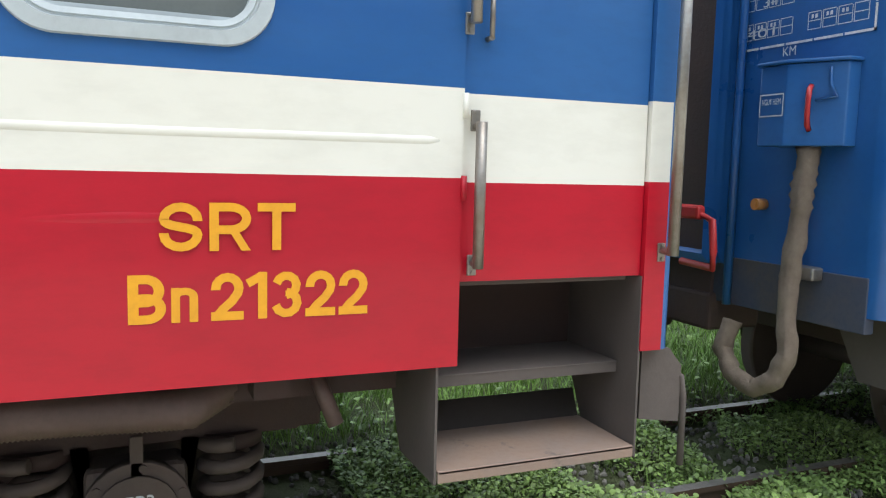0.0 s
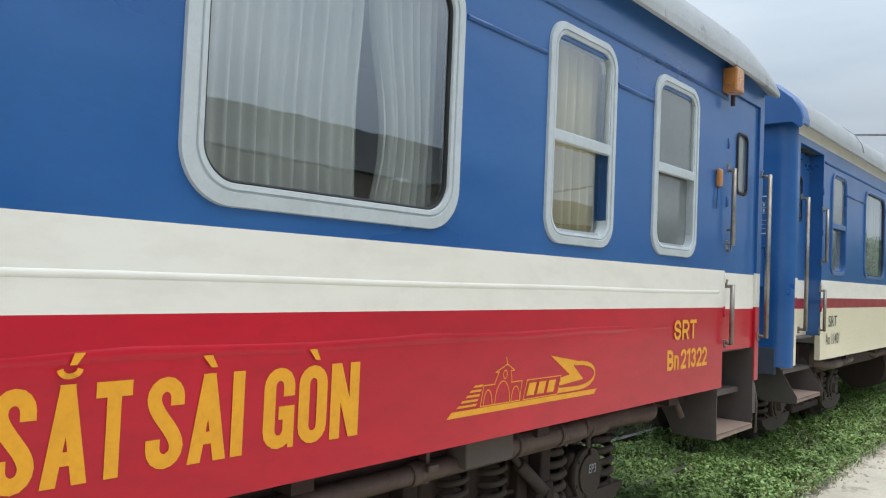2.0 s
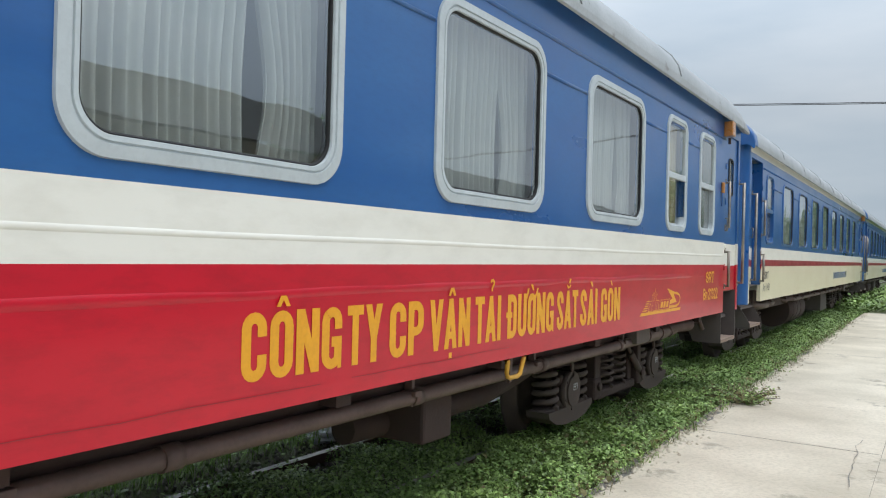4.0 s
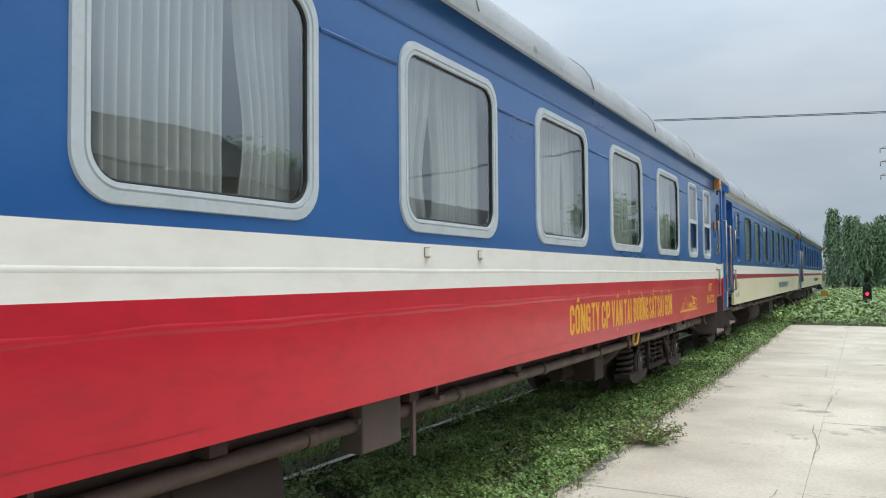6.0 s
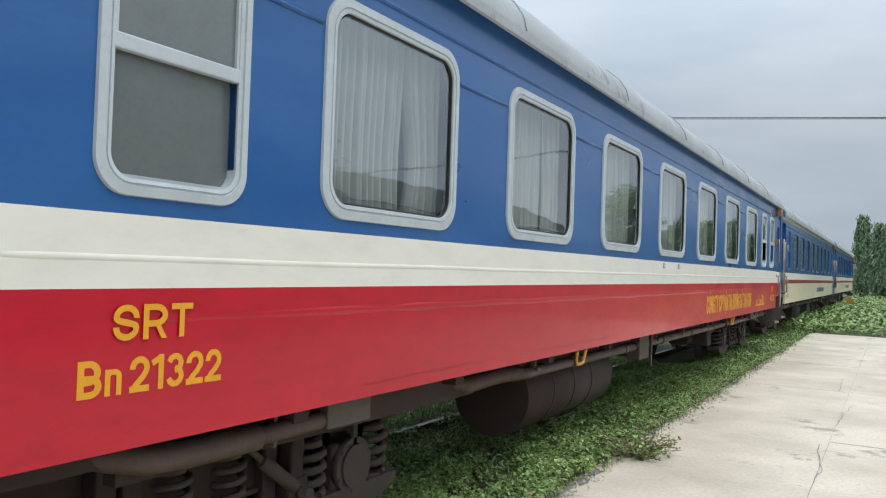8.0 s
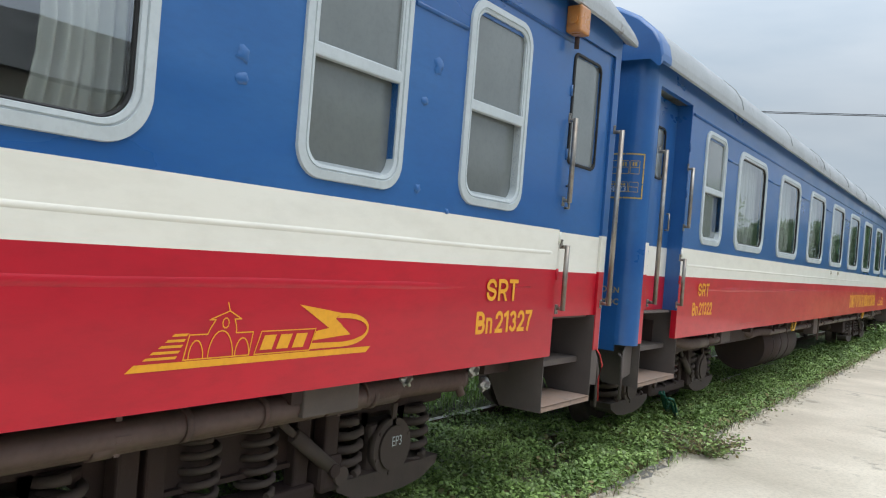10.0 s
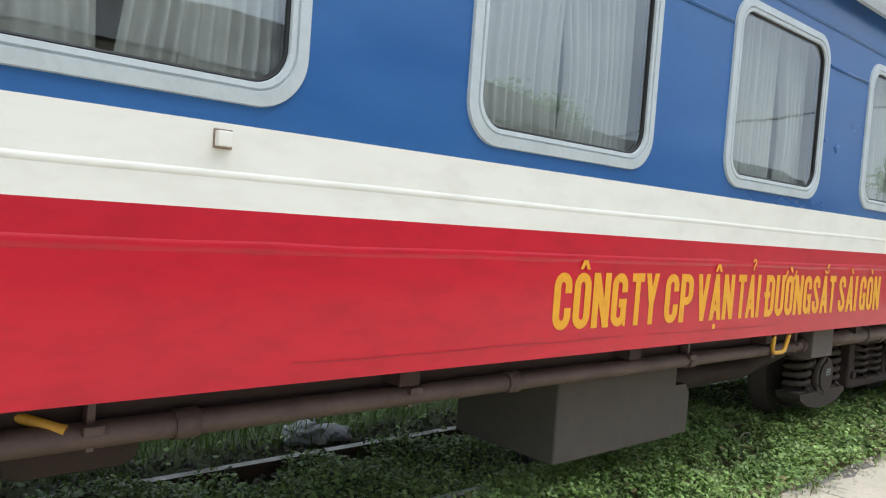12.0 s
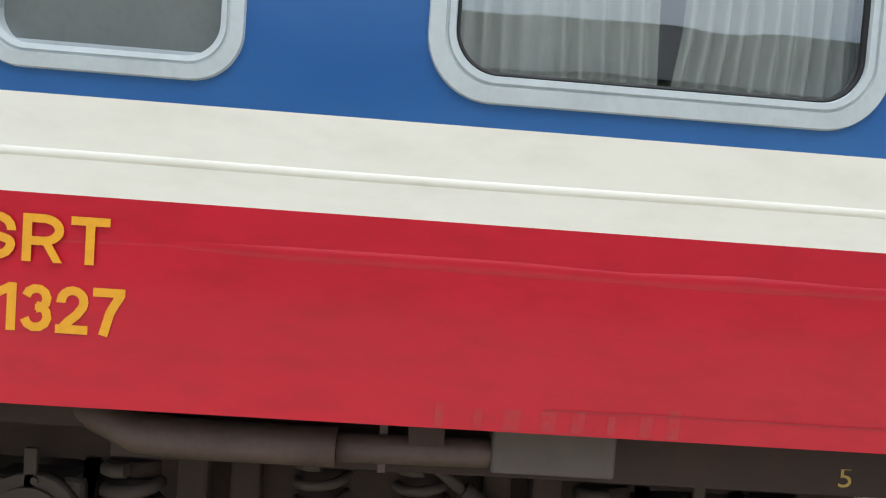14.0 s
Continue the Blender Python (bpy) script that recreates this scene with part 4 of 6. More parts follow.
def coach(kind, label, yc, number, seed):
    bn = kind == "bn"
    c = thing("passenger_coach", label, "train coach", "coaches of the train")
    c.matrix_basis = Matrix.Translation((-INSET[kind], yc, 0))
    bands = BN_BANDS if bn else AN_BANDS
    wf = FRAME if bn else BLUE
    if bn:
        big = [(5.918 - 1.912 * i - 1.2226, 5.918 - 1.912 * i) for i in range(7)]
        small = [(6.544, 7.193), (7.657, 8.285), (-7.91, -7.237)]
    else:
        big = [(-6.6 + 1.72 * i, -6.6 + 1.72 * i + 1.1) for i in range(8)]
        small = [(-8.05, -7.45), (7.75, 8.3)]
    m = 0.06 if bn else 0.03
    holes = [(a + m, b - m, SILL + m, HEAD - m) for a, b in big + small]
    # body: both side walls, floor, ceiling, pillars and end walls
    bm = bmesh.new()
    wall(bm, -SKIRT[-1], SKIRT[1], BOT, 3.42, holes, bands, 0.0, 0.05, 5)
    wall(bm, -SKIRT[-1], SKIRT[1], BOT, 3.42, holes, bands, -WIDE, 0.05, 5, True)
    part("body", bm, PAINTS, c, "painted steel side walls")
    bm = bmesh.new()
    box(bm, -WIDE + 0.06, -0.06, -8.2, 8.7, 1.24, 1.33)
    box(bm, -WIDE + 0.46, -0.46, -9.1, -8.2, 1.24, 1.33)
    box(bm, -WIDE + 0.46, -0.46, 8.7, 9.4, 1.24, 1.33)
    box(bm, -WIDE + 0.06, -0.06, -9.1, 9.4, 3.20, 3.24)
    box(bm, -2.03, -2.0, -8.2, 8.7, 1.33, 3.2)
    for y in [-8.25] + [b + 0.33 for a, b in big[::-1]][:-1] + [8.72]:
        box(bm, -2.0, -0.08, y - 0.02, y + 0.02, 1.33, 3.2)
    part("lining", bm, INSIDE, c)
    for s in (1, -1):
        # door head and jamb post either side of the vestibule, then the rounded corner and the end wall
        for xs, fl in ((0.0, False), (-WIDE, True)):
            a, b = sorted((s * SKIRT[s], s * POST[s]))
            part("door_head", wall(bmesh.new(), a, b, 3.12, 3.42, [], bands, xs, 0.05, 2, fl), PAINTS, c)
            a, b = sorted((s * POST[s], s * HALF[s]))
            part("door_post", wall(bmesh.new(), a, b, BOT, 3.42, [], bands, xs, 0.05, 2, fl), PAINTS, c)
        ye, r = s * HALF[s], ROUND[s]
        for xs, d in ((0.0, -1), (-WIDE, 1)):
            bm, prev = bmesh.new(), None
            for i in range(9):
                a = math.pi / 2 * i / 8
                x, y = xs + d * (r - r * math.cos(a)), ye + s * r * math.sin(a)
                cur = (bm.verts.new((x, y, 1.087 if s > 0 else 1.07)), bm.verts.new((x, y, 3.42)))
                if prev:
                    f = bm.faces.new((prev[0], cur[0], cur[1], prev[1]))
                    f.smooth = True
                prev = cur
            bm.normal_update()
            for f in bm.faces:
                if f.normal.y * s + f.normal.x * -d < 0:
                    f.normal_flip()
            part("corner_post", bm, BLUE, c, "rounded blue corner")
        yw = ye + s * r
        for x0, x1 in ((-1.02, -r), (-WIDE + r, -1.78)):
            part("end_wall", box(bmesh.new(), x0, x1, yw - 0.01 - (0.01 if s > 0 else -0.01), yw + 0.01 - (0.01 if s > 0 else -0.01), 1.09 if s > 0 else 1.02, 3.45), BLUE, c, "blue end wall")
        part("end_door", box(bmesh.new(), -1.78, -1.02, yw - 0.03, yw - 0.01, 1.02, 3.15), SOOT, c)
        part("gangway_head", box(bmesh.new(), -1.78, -1.02, yw - 0.02, yw, 3.15, 3.45), BLUE, c)
    for s, ln in ((1, 0.22), (-1, 0.12)):
        yw = s * (HALF[s] + ROUND[s])
        bellows = part("gangway", box(bmesh.new(), -1.84, -0.96, yw, yw + s * 0.012, 3.10, 3.14, 0.003), RUBBER, c, "blue folded gangway bellows, most with shade painted in")
        for i in range(5):
            bm = bmesh.new()
            w = 0.40 + (0.03 if i % 2 else 0)
            hoop = [(-1.4 - w, 1.25), (-1.4 + w, 1.25), (-1.4 + w, 3.1), (-1.4 - w, 3.1)]
            rings = []
            for y, out in ((0.0, 0.0), (s * ln / 10, 0.045), (s * ln / 5, 0.0), (s * ln / 10, -0.01)):
                rings.append([bm.verts.new((x + (out if x > -1.4 else -out), yw + s * ln * i / 5 + y, z + (out if z > 2 else -out))) for x, z in hoop])
            for a, b in zip(rings, rings[1:] + rings[:1]):
                for k in range(4):
                    bm.faces.new((a[k], a[(k + 1) % 4], b[(k + 1) % 4], b[k]))
            bmesh.ops.recalc_face_normals(bm, faces=bm.faces)
            # navy puts the shade between the coaches into the folds' blue
            part("fold", bm, BLUE if s < 0 and not bn else NAVYF, bellows)
        bm = box(bmesh.new(), -1.8, -1.0, yw - s * 0.3, yw + s * 0.05, 0.84, 1.04, 0.02)
        rod(bm, (-1.4, yw, 0.86), (-1.4, yw + s * 0.27, 0.86), 0.07, 12)
        box(bm, -1.52, -1.28, yw + s * 0.2, yw + s * 0.30, 0.74, 0.98, 0.03)
        part("coupler", bm, SOOT, c)
    top = part("roof", roof(bmesh.new(), -9.42, 9.60), [ROOF, BLUE], c, "grey painted curved roof")
    for i in range(1, 8):
        part("roof_rib", shared("roof_rib:a", lambda bm: tube(bm, [(x + (0.004 if x > -1.4 else -0.004), 0, z + 0.004) for x, z in ROOF_LINE[3:-3]], 0.0055, 5), ROOF), None, top, "", (0, -9.40 + 18.3 * i / 8, 0))
    bm = bmesh.new()
    if bn:
        tube(bm, [(-0.022 if y in (-8.25, 8.74) else -0.0187, y, 1.729 + 0.002 * math.sin(y * 3)) for y in [-8.25, -8.1] + [-8.0 + 0.5 * i for i in range(34)] + [8.6, 8.70, 8.74]], 0.022, 32)
        part("belt_bead", bm, WHITE, c)
        bm = bmesh.new()
        tube(bm, [(-0.0572 + 0.0042 * noise.noise((0.8 * i, seed, 2)) - (0.0025 if i in (0, 1, 2, 3) or i > 52 else 0), -8.3 + 0.3 * i, 1.517 + 0.008 * noise.noise((0.5 * i, seed, 7))) for i in range(57)], 0.060, 64)
        part("skirt_bead", bm, RED, c)
        rnd = random.Random(seed + 9)
        for a, b in ((-4.5, -2.4), (0.2, 2.0), (2.2, 3.6), (-6.4, -5.1)):
            bm = bmesh.new()
            stroke(bm, [(a + (b - a) * i / 8, 1.152 + rnd.uniform(-0.004, 0.004)) for i in range(9)], 0.003, 0.0045)
            part("paint_crack", bm, DARKRED, c)
    bm = bmesh.new()
    tube(bm, [(0, y, 3.05) for y in (-8.3, -4, 0, 4, 8.78)], 0.013, 8)
    ends = sorted(big + small)
    for (a, b), (d, e) in zip(ends, ends[1:]):
        if d - b > 0.1:
            tube(bm, [(0, b + 0.02, 2.81), (0, (b + d) / 2, 2.81), (0, d - 0.02, 2.81)], 0.012, 8)
    part("body_bead", bm, BLUE, c)
    for i, (a, b) in enumerate(big):
        big_window(c, a, b, seed * 20 + i, wf, not bn)
    for a, b in small:
        small_window(c, a, b, wf, not bn, seed == 1 and 6 < a < 7)
    if seed == 2:
        for k, (y, z, q) in enumerate(((6.26, 2.335, 0.04), (6.27, 2.25, 0.035), (7.42, 2.567, 0.045), (7.33, 2.385, 0.03), (7.33, 1.97, 0.035), (4.25, 2.305, 0.05), (4.06, 2.34, 0.025), (7.58, 1.885, 0.02))):
            rf = random.Random(k + 3)
            fl = bmesh.new()
            ragged = [rf.uniform(0.55, 1.15) for _ in range(12)]
            loops = [[fl.verts.new((0.0012 + h, y + q * m * ragged[i] * math.cos(0.5236 * i), z + q * m * ragged[i] * 0.9 * math.sin(0.5236 * i) - q * 0.2 * (1 - m))) for i in range(12)] for m, h in ((1.0, 0.0), (0.75, 0.003), (0.4, 0.005))]
            for a, b in zip(loops, loops[1:]):
                for i in range(12):
                    fl.faces.new((a[i], a[(i + 1) % 12], b[(i + 1) % 12], b[i])).smooth = True
            fl.faces.new(loops[-1]).smooth = True
            part("paint_blister", fl, BLUE, c, "blistered patch of blue paint")
        rf = random.Random(31)
        for k in range(8):
            fl = bmesh.new()
            y = -6.68 + 0.088 * k + rf.uniform(-0.01, 0.01)
            w, top = rf.uniform(0.02, 0.06), 1.158 + rf.uniform(-0.015, 0.012)
            flat(fl, [(y, 1.092), (y + w * 0.9, 1.092), (y + w, top), (y + 0.004, top)], 0.0012)
            part("worn_patch", fl, WORN, c, "rubbed patch of red paint")
        for y, z, q in ((7.535, 1.03, 0.045), (8.18, 1.03, 0.035), (8.31, 0.935, 0.035)):
            fl = bmesh.new()
            bmesh.ops.create_icosphere(fl, subdivisions=3, radius=q)
            for v in fl.verts:
                v.co *= 1 + 0.7 * noise.noise(v.co * 45 + Vector((y, 0, 0)))
                v.co += Vector((-0.15, y, z))
            part("foil_scrap", fl, FOIL, c, "crumpled silver foil stuck on the pipe")
        part("wire_end", tube(bmesh.new(), [(0.0, 9.50, 1.10), (0.02, 9.53, 1.05), (0.03, 9.56, 0.98), (0.0, 9.58, 0.88), (0.0, 9.60, 0.72)], 0.006, 6), REDP, c, "dangling red wire")
    if seed == 1:
        net = bmesh.new()
        for k in range(6):
            rf = random.Random(k)
            tube(net, [(-0.50 + 0.02 * k, NET_Y + 0.07 * q + rf.uniform(-0.03, 0.03), 0.40 - 0.045 * q + 0.03 * math.sin(q * 1.3 + k)) for q in range(6)], 0.012, 6)
        part("netting_scrap", net, NETTING, c, "scrap of green netting caught on the bogie")
    if bn:
        y = 8.43 if seed == 1 else 8.0
        part("drain_stub", rod(bmesh.new(), (-0.19, y, 1.07), (-0.14, y + 0.06, 0.90), 0.024, 12), PIPE, c, "slanting cut-off drain pipe")
        part("brake_duct", tube(bmesh.new(), [(-0.62, 2.9, 0.72), (-0.60, 3.6, 0.70), (-0.58, 4.3, 0.72), (-0.60, 5.0, 0.82)], 0.085, 12), SOOT, c, "dark sloping duct behind the pipe")
    # doors
    for s, x in ((1, -0.018), (-1, -0.13)):
        a, b = sorted((s * (SKIRT[s] + 0.004), s * (POST[s] - 0.004)))
        wide = bn and seed == 2 and s > 0
        if wide:
            hy0, hy1, hz0, hz1 = a + 0.05, b - 0.19, 2.31, 3.0
        else:
            mid = (a + b) / 2 - (0.0 if s > 0 else -0.02)
            hy0, hy1, hz0, hz1 = mid - 0.10, mid + 0.10, 2.44, 2.86
        dz = 1.33
        bm = wall(bmesh.new(), a, b, dz, 3.115, [(hy0 + 0.01, hy1 - 0.01, hz0 + 0.01, hz1 - 0.01)], [(h - 0.012, k) if h < 3 else (h, k) for h, k in bands], x, 0.04, 2)
        dr = part("door", bm, PAINTS, c, "painted vestibule door")
        part("door_window_frame", ring(bmesh.new(), hy0 - 0.012, hy1 + 0.012, hz0 - 0.012, hz1 + 0.012, 0.06, [(0, x), (0.003, x + 0.01), (0.018, x + 0.012), (0.022, x - 0.02)]), RUBBER, dr)
        part("door_pane", pane(bmesh.new(), hy0, hy1, hz0, hz1, 0.05, x - 0.006), [FROST, FROST], dr)
        hb = bmesh.new()
        hy = (a + 0.07) if s > 0 else (b - 0.10)
        rod(hb, (x + 0.03, hy, 2.02), (x + 0.03, hy, 2.16), 0.008, 8)
        for z in (2.02, 2.16):
            rod(hb, (x, hy, z), (x + 0.034, hy, z), 0.008, 8)
        part("door_handle", hb, STEEL, dr)
        for z in (1.60, 1.83, 2.35, 2.75):
            hg = bmesh.new()
            yh = a if s > 0 else b
            rod(hg, (0.002, yh, z - 0.035), (0.002, yh, z + 0.035), 0.009, 8)
            part("hinge", hg, BLUE if z > 1.9 else WHITE if z > 1.65 else RED, dr)
        if s < 0:
            jb = bmesh.new()
            for y in (a - 0.002, b + 0.002):
                box(jb, x - 0.02, -0.002, y - 0.004, y + 0.004, dz, 3.12)
            part("door_jamb", jb, BLUE, c)
        bm = bmesh.new()
        box(bm, -0.42, -0.06, a + 0.02, b - 0.02, 1.31, 1.328, 0.004)
        part("door_sill", bm, STEP, c)
        grab_rail(c, s * (SKIRT[s] + 0.035), 1.375, 1.785, 0.045)
        grab_rail(c, s * (SKIRT[s] + 0.01), 2.05, 2.575, 0.045)
        grab_rail(c, s * (POST[s] + (0.06 if s > 0 else -0.06)), 1.40, 2.62, 0.06, 0.018)
        lo, hi = sorted((s * (SKIRT[s] - 0.06), s * POST[s]))
        steps(c, lo, hi, not bn)
        # curved guard plate and drain pipe by the corner
        gp = bmesh.new()
        g0 = HALF[s] - 0.03
        edge = ((0, 1.085), (0.11, 1.075), (0.165, 1.01), (0.165, 0.815), (0, 0.84))
        front = [gp.verts.new((-0.055, s * (g0 + u), z)) for u, z in edge]
        back = [gp.verts.new((-0.065, s * (g0 + u), z)) for u, z in edge]
        gp.faces.new(front)
        gp.faces.new(back[::-1])
        for i in range(5):
            gp.faces.new((front[i], back[i], back[(i + 1) % 5], front[(i + 1) % 5]))
        bmesh.ops.recalc_face_normals(gp, faces=gp.faces)
        tube(gp, [(-0.10, s * (g0 + 0.14), 1.0), (-0.06, s * (g0 + 0.17), 0.97), (-0.055, s * (g0 + 0.18), 0.90), (-0.055, s * (g0 + 0.182), 0.66)], 0.012, 8)
        if bn:
            part("guard_plate", gp, STEP, c)
        else:
            gp.free()
    # marker lamp under the eave, small side reflector
    for y in (8.74,):  # one lamp, by the front door
        bm = box(bmesh.new(), 0.0, 0.10, y - 0.07, y + 0.07, 3.075, 3.24, 0.012)
        rod(bm, (0.05, y - 0.07, 3.15), (0.05, y - 0.082, 3.15), 0.03, 14)
        lamp = part("marker_lamp", bm, AMBER, c, "amber marker lamp in a box")
        bm = bmesh.new()
        rod(bm, (0.05, y, 3.06), (0.05, y, 2.99), 0.016, 8)
        part("lamp_cable", bm, SOOT, lamp)
        if seed != 1:
            continue
        bm = box(bmesh.new(), 0.0, 0.035, 8.60, 8.655, 2.43, 2.55, 0.014)
        refl = part("side_marker", bm, AMBER, c, "small amber side marker")
        bm = tube(bmesh.new(), [(0.01, 8.625, 2.43), (0.014, 8.61, 2.38), (0.012, 8.60, 2.28)], 0.006, 6)
        part("marker_cable", bm, BLUE, refl)
    # end of the coach: jumper box, hose, stencilled table
    if seed == 1:
        yw = -(HALF[-1] + ROUND[-1]) - 0.004
        for words, z in (("CUP LO DIEN", 1.47), ("KHI CAT MOC", 1.38)):
            end_words(c, "stencil_words", words, GOLDST, -0.53, yw, z, 0.40, 0.045, "small yellow stencilled words")
        for words, x in (("20", -0.35), ("4", -0.26), ("23", -0.20)):
            end_words(c, "stencil_date", words, STENCIL, x, yw - 0.003, 2.258, 0.03 * len(words), 0.042, "white stencilled date figures")
    if seed == 2:
        lettering("painted_figure", "5", GOLDST, c, -5.53, -5.49, 0.975, 0.06, 0.0, "small yellow painted figure", face=Matrix.Translation((-0.221, -5.45, 0.915)))
    if seed == 1:
        stencil_board(c, -0.80, 2.205, GOLDST, 0.35)
    if seed == 3:
        stencil_board(c, -0.97, 2.265, STENCIL, 0.7)
        for words, x, z, w in (("1401", -0.94, 2.322, 0.22), ("34", -0.80, 2.462, 0.09), ("KM", -0.66, 2.215, 0.075)):
            end_words(c, "stencil_words", words, STENCIL, x, -(HALF[-1] + ROUND[-1]) - 0.008, z, w, 0.042, "white stencilled letters")
    if not bn:
        yw = -(HALF[-1] + ROUND[-1])
        def prism(grow, z0, z1):
            """The box's plan: flat towards the rear, cut off slantwise towards the platform."""
            b2 = bmesh.new()
            plan = [(-0.60 - grow, 0), (-0.60 - grow, -0.19 - grow), (-0.45, -0.19 - grow), (-0.235 + grow, -0.07 - grow), (-0.235 + grow, 0)]
            low = [b2.verts.new((x, yw + y, z0)) for x, y in plan]
            high = [b2.verts.new((x, yw + y, z1)) for x, y in plan]
            b2.faces.new(low[::-1])
            b2.faces.new(high)
            for q in range(5):
                b2.faces.new((low[q], low[(q + 1) % 5], high[(q + 1) % 5], high[q]))
            bmesh.ops.recalc_face_normals(b2, faces=b2.faces)
            bmesh.ops.bevel(b2, geom=b2.edges[:], offset=0.006, segments=2, affect="EDGES", profile=0.5)
            return b2
        jb = part("jumper_box", prism(0, 1.79, 2.145), BLUE, c, "blue electrical jumper box")
        part("jumper_lid", prism(0.014, 2.146, 2.162), BLUE, jb)
        slope = Vector((0.215, 0.12, 0)).normalized()
        out = Vector((slope.y, -slope.x, 0))
        spot = Vector((-0.36, yw - 0.14, 0))
        bm = tube(bmesh.new(), [spot + out * u + Vector((0, 0, z)) for u, z in ((0, 1.86), (0.03, 1.875), (0.042, 1.92), (0.042, 1.99), (0.03, 2.03), (0, 2.045))], 0.012, 8)
        part("jumper_handle", bm, REDP, jb, "red handle")
        bm = tube(bmesh.new(), [spot + slope * u + out * 0.012 + Vector((0, 0, z)) for u, z in ((0.075, 2.12), (0.08, 2.05), (0.105, 2.00), (0.02, 1.985))], 0.008, 6)
        part("latch", bm, BLUE, jb)
        bm = bmesh.new()
        M = Matrix.Rotation(radians(-90), 4, "Z")
        for a, b, d, e in ((0, 0, 0.138, 0.006), (0, 0.094, 0.138, 0.1), (0, 0, 0.006, 0.1), (0.132, 0, 0.138, 0.1)):
            flat(bm, [(a, b), (d, b), (d, e), (a, e)], 0)
        end_words(jb, "warning_words", "NGUY HIEM", STENCIL, -0.575, yw - 0.197, 1.972, 0.105, 0.026, "white stencilled warning words")
        part("warning_plate", bm, STENCIL, jb, "white stencilled warning", Matrix.Translation((-0.592, yw - 0.196, 1.92)) @ M)
        path = [(-0.40, yw - 0.09, 1.79), (-0.40, yw - 0.10, 1.6), (-0.41, yw - 0.11, 1.40), (-0.42, yw - 0.13, 1.18), (-0.39, yw - 0.15, 1.0), (-0.36, yw - 0.17, 0.86), (-0.39, yw - 0.20, 0.75),
                (-0.48, yw - 0.23, 0.69), (-0.61, yw - 0.24, 0.73), (-0.70, yw - 0.22, 0.83), (-0.70, yw - 0.17, 0.96)]
        fine = []
        for p, q in zip(path, path[1:]):
            fine += [Vector(p).lerp(Vector(q), i / 8) for i in range(8)]
        fine.append(Vector(path[-1]))
        hose = tube(bmesh.new(), fine, lambda u: (0.046 if u < 0.14 else 0.042) * (1 + (0.12 * math.sin(u * 240) if u < 0.14 else 0.05 * math.sin(u * 63))), 18)
        for v in hose.verts:
            v.co += Vector((1, 1, 0.3)) * 0.011 * noise.noise(Vector((v.co.x * 26, v.co.y * 26, v.co.z * 13 + v.co.x * 30)))
        part("jumper_hose", hose, CANVAS, c, "canvas-wrapped jumper hose")
        part("hose_clip", box(bmesh.new(), -0.48, -0.33, yw - 0.09, yw - 0.02, 1.20, 1.26, 0.01), STEEL, c)
        bm = rod(bmesh.new(), (-0.72, yw, 1.52), (-0.72, yw - 0.06, 1.52), 0.028, 14)
        part("end_plug", bm, AMBER, c, "brass end plug")
        bm = tube(bmesh.new(), [(-0.98, yw - 0.30, 1.46), (-0.80, yw - 0.32, 1.47), (-0.70, yw - 0.33, 1.44), (-0.68, yw - 0.33, 1.30), (-0.68, yw - 0.33, 1.22), (-0.90, yw - 0.33, 1.23)], 0.018, 8)
        box(bm, -0.98, -0.78, yw - 0.35, yw - 0.30, 1.44, 1.51, 0.015)
        part("brake_lever", bm, REDP, c, "red coupling lever")
        for z in (1.07,):
            part("end_beam", box(bmesh.new(), -WIDE + 0.10, -0.12, yw - 0.006, yw + 0.05, 1.0, 1.24, 0.004), DUSTY, c)
        part("end_pipe", tube(bmesh.new(), [(-0.90, yw - 0.03, z) for z in (1.0, 1.8, 2.6, 3.4)], 0.022, 8), BLUE, c, "blue upright pipe")
    if bn:
        for k, (word, a, b) in enumerate(WORDS[seed]):
            brushed("painted_word", word, YELLOW, c, a, b, 1.203, 0.252, (0.187, 0.082), "large yellow painted word of the company name")
        for o, z in ((0.0, 0.0 if seed == 1 else 0.005), (REAR_MARK[seed], 0.02)):
            brushed("operator_mark", "SRT", YELLOW, c, 8.003 + o, 8.337 + o, 1.434 + z, 0.121, (0.112, 0.09), "yellow painted letters", 0.16, 0.0075)
            o += NUMBER_SHIFT[seed] if o < -1 else 0.0
            brushed("class_letter", "B", YELLOW, c, 7.93 + o, 8.018 + o, 1.255 + z, 0.122, (0.14, 0.092), "yellow painted class letter")
            brushed("class_letter", "n", YELLOW, c, 8.03 + o, 8.094 + o, 1.255 + z, 0.122, (0.13, 0.075), "yellow painted class letter")
            brushed("coach_number", number, YELLOW, c, 8.125 + o, 8.536 + o, 1.255 + z, 0.122, (0.145, 0.092), "yellow painted coach number", 0.12)
        emblem(c, 5.906 if seed == 1 else 5.895, 1.199 if seed == 1 else 1.221)
        for y in (-0.782, -0.109):
            bm = box(bmesh.new(), 0.0, 0.03, y, y + 0.045, 1.808, 1.853, 0.004)
            br = part("bracket", bm, WHITE, c, "small white square bracket")
            part("base_plate", box(bmesh.new(), 0.0, 0.006, y - 0.004, y + 0.055, 1.802, 1.859, 0.002), TREAD, br, "rust-edged base plate")
    else:
        lettering("operator_mark", "SRT", BLACKP, c, -8.05, -7.72, 1.41, 0.11, 0.0, "dark painted letters")
        lettering("coach_number", number, BLACKP, c, -8.15, -7.62, 1.23, 0.11, 0.0, "dark painted coach number")
        bm = bmesh.new()
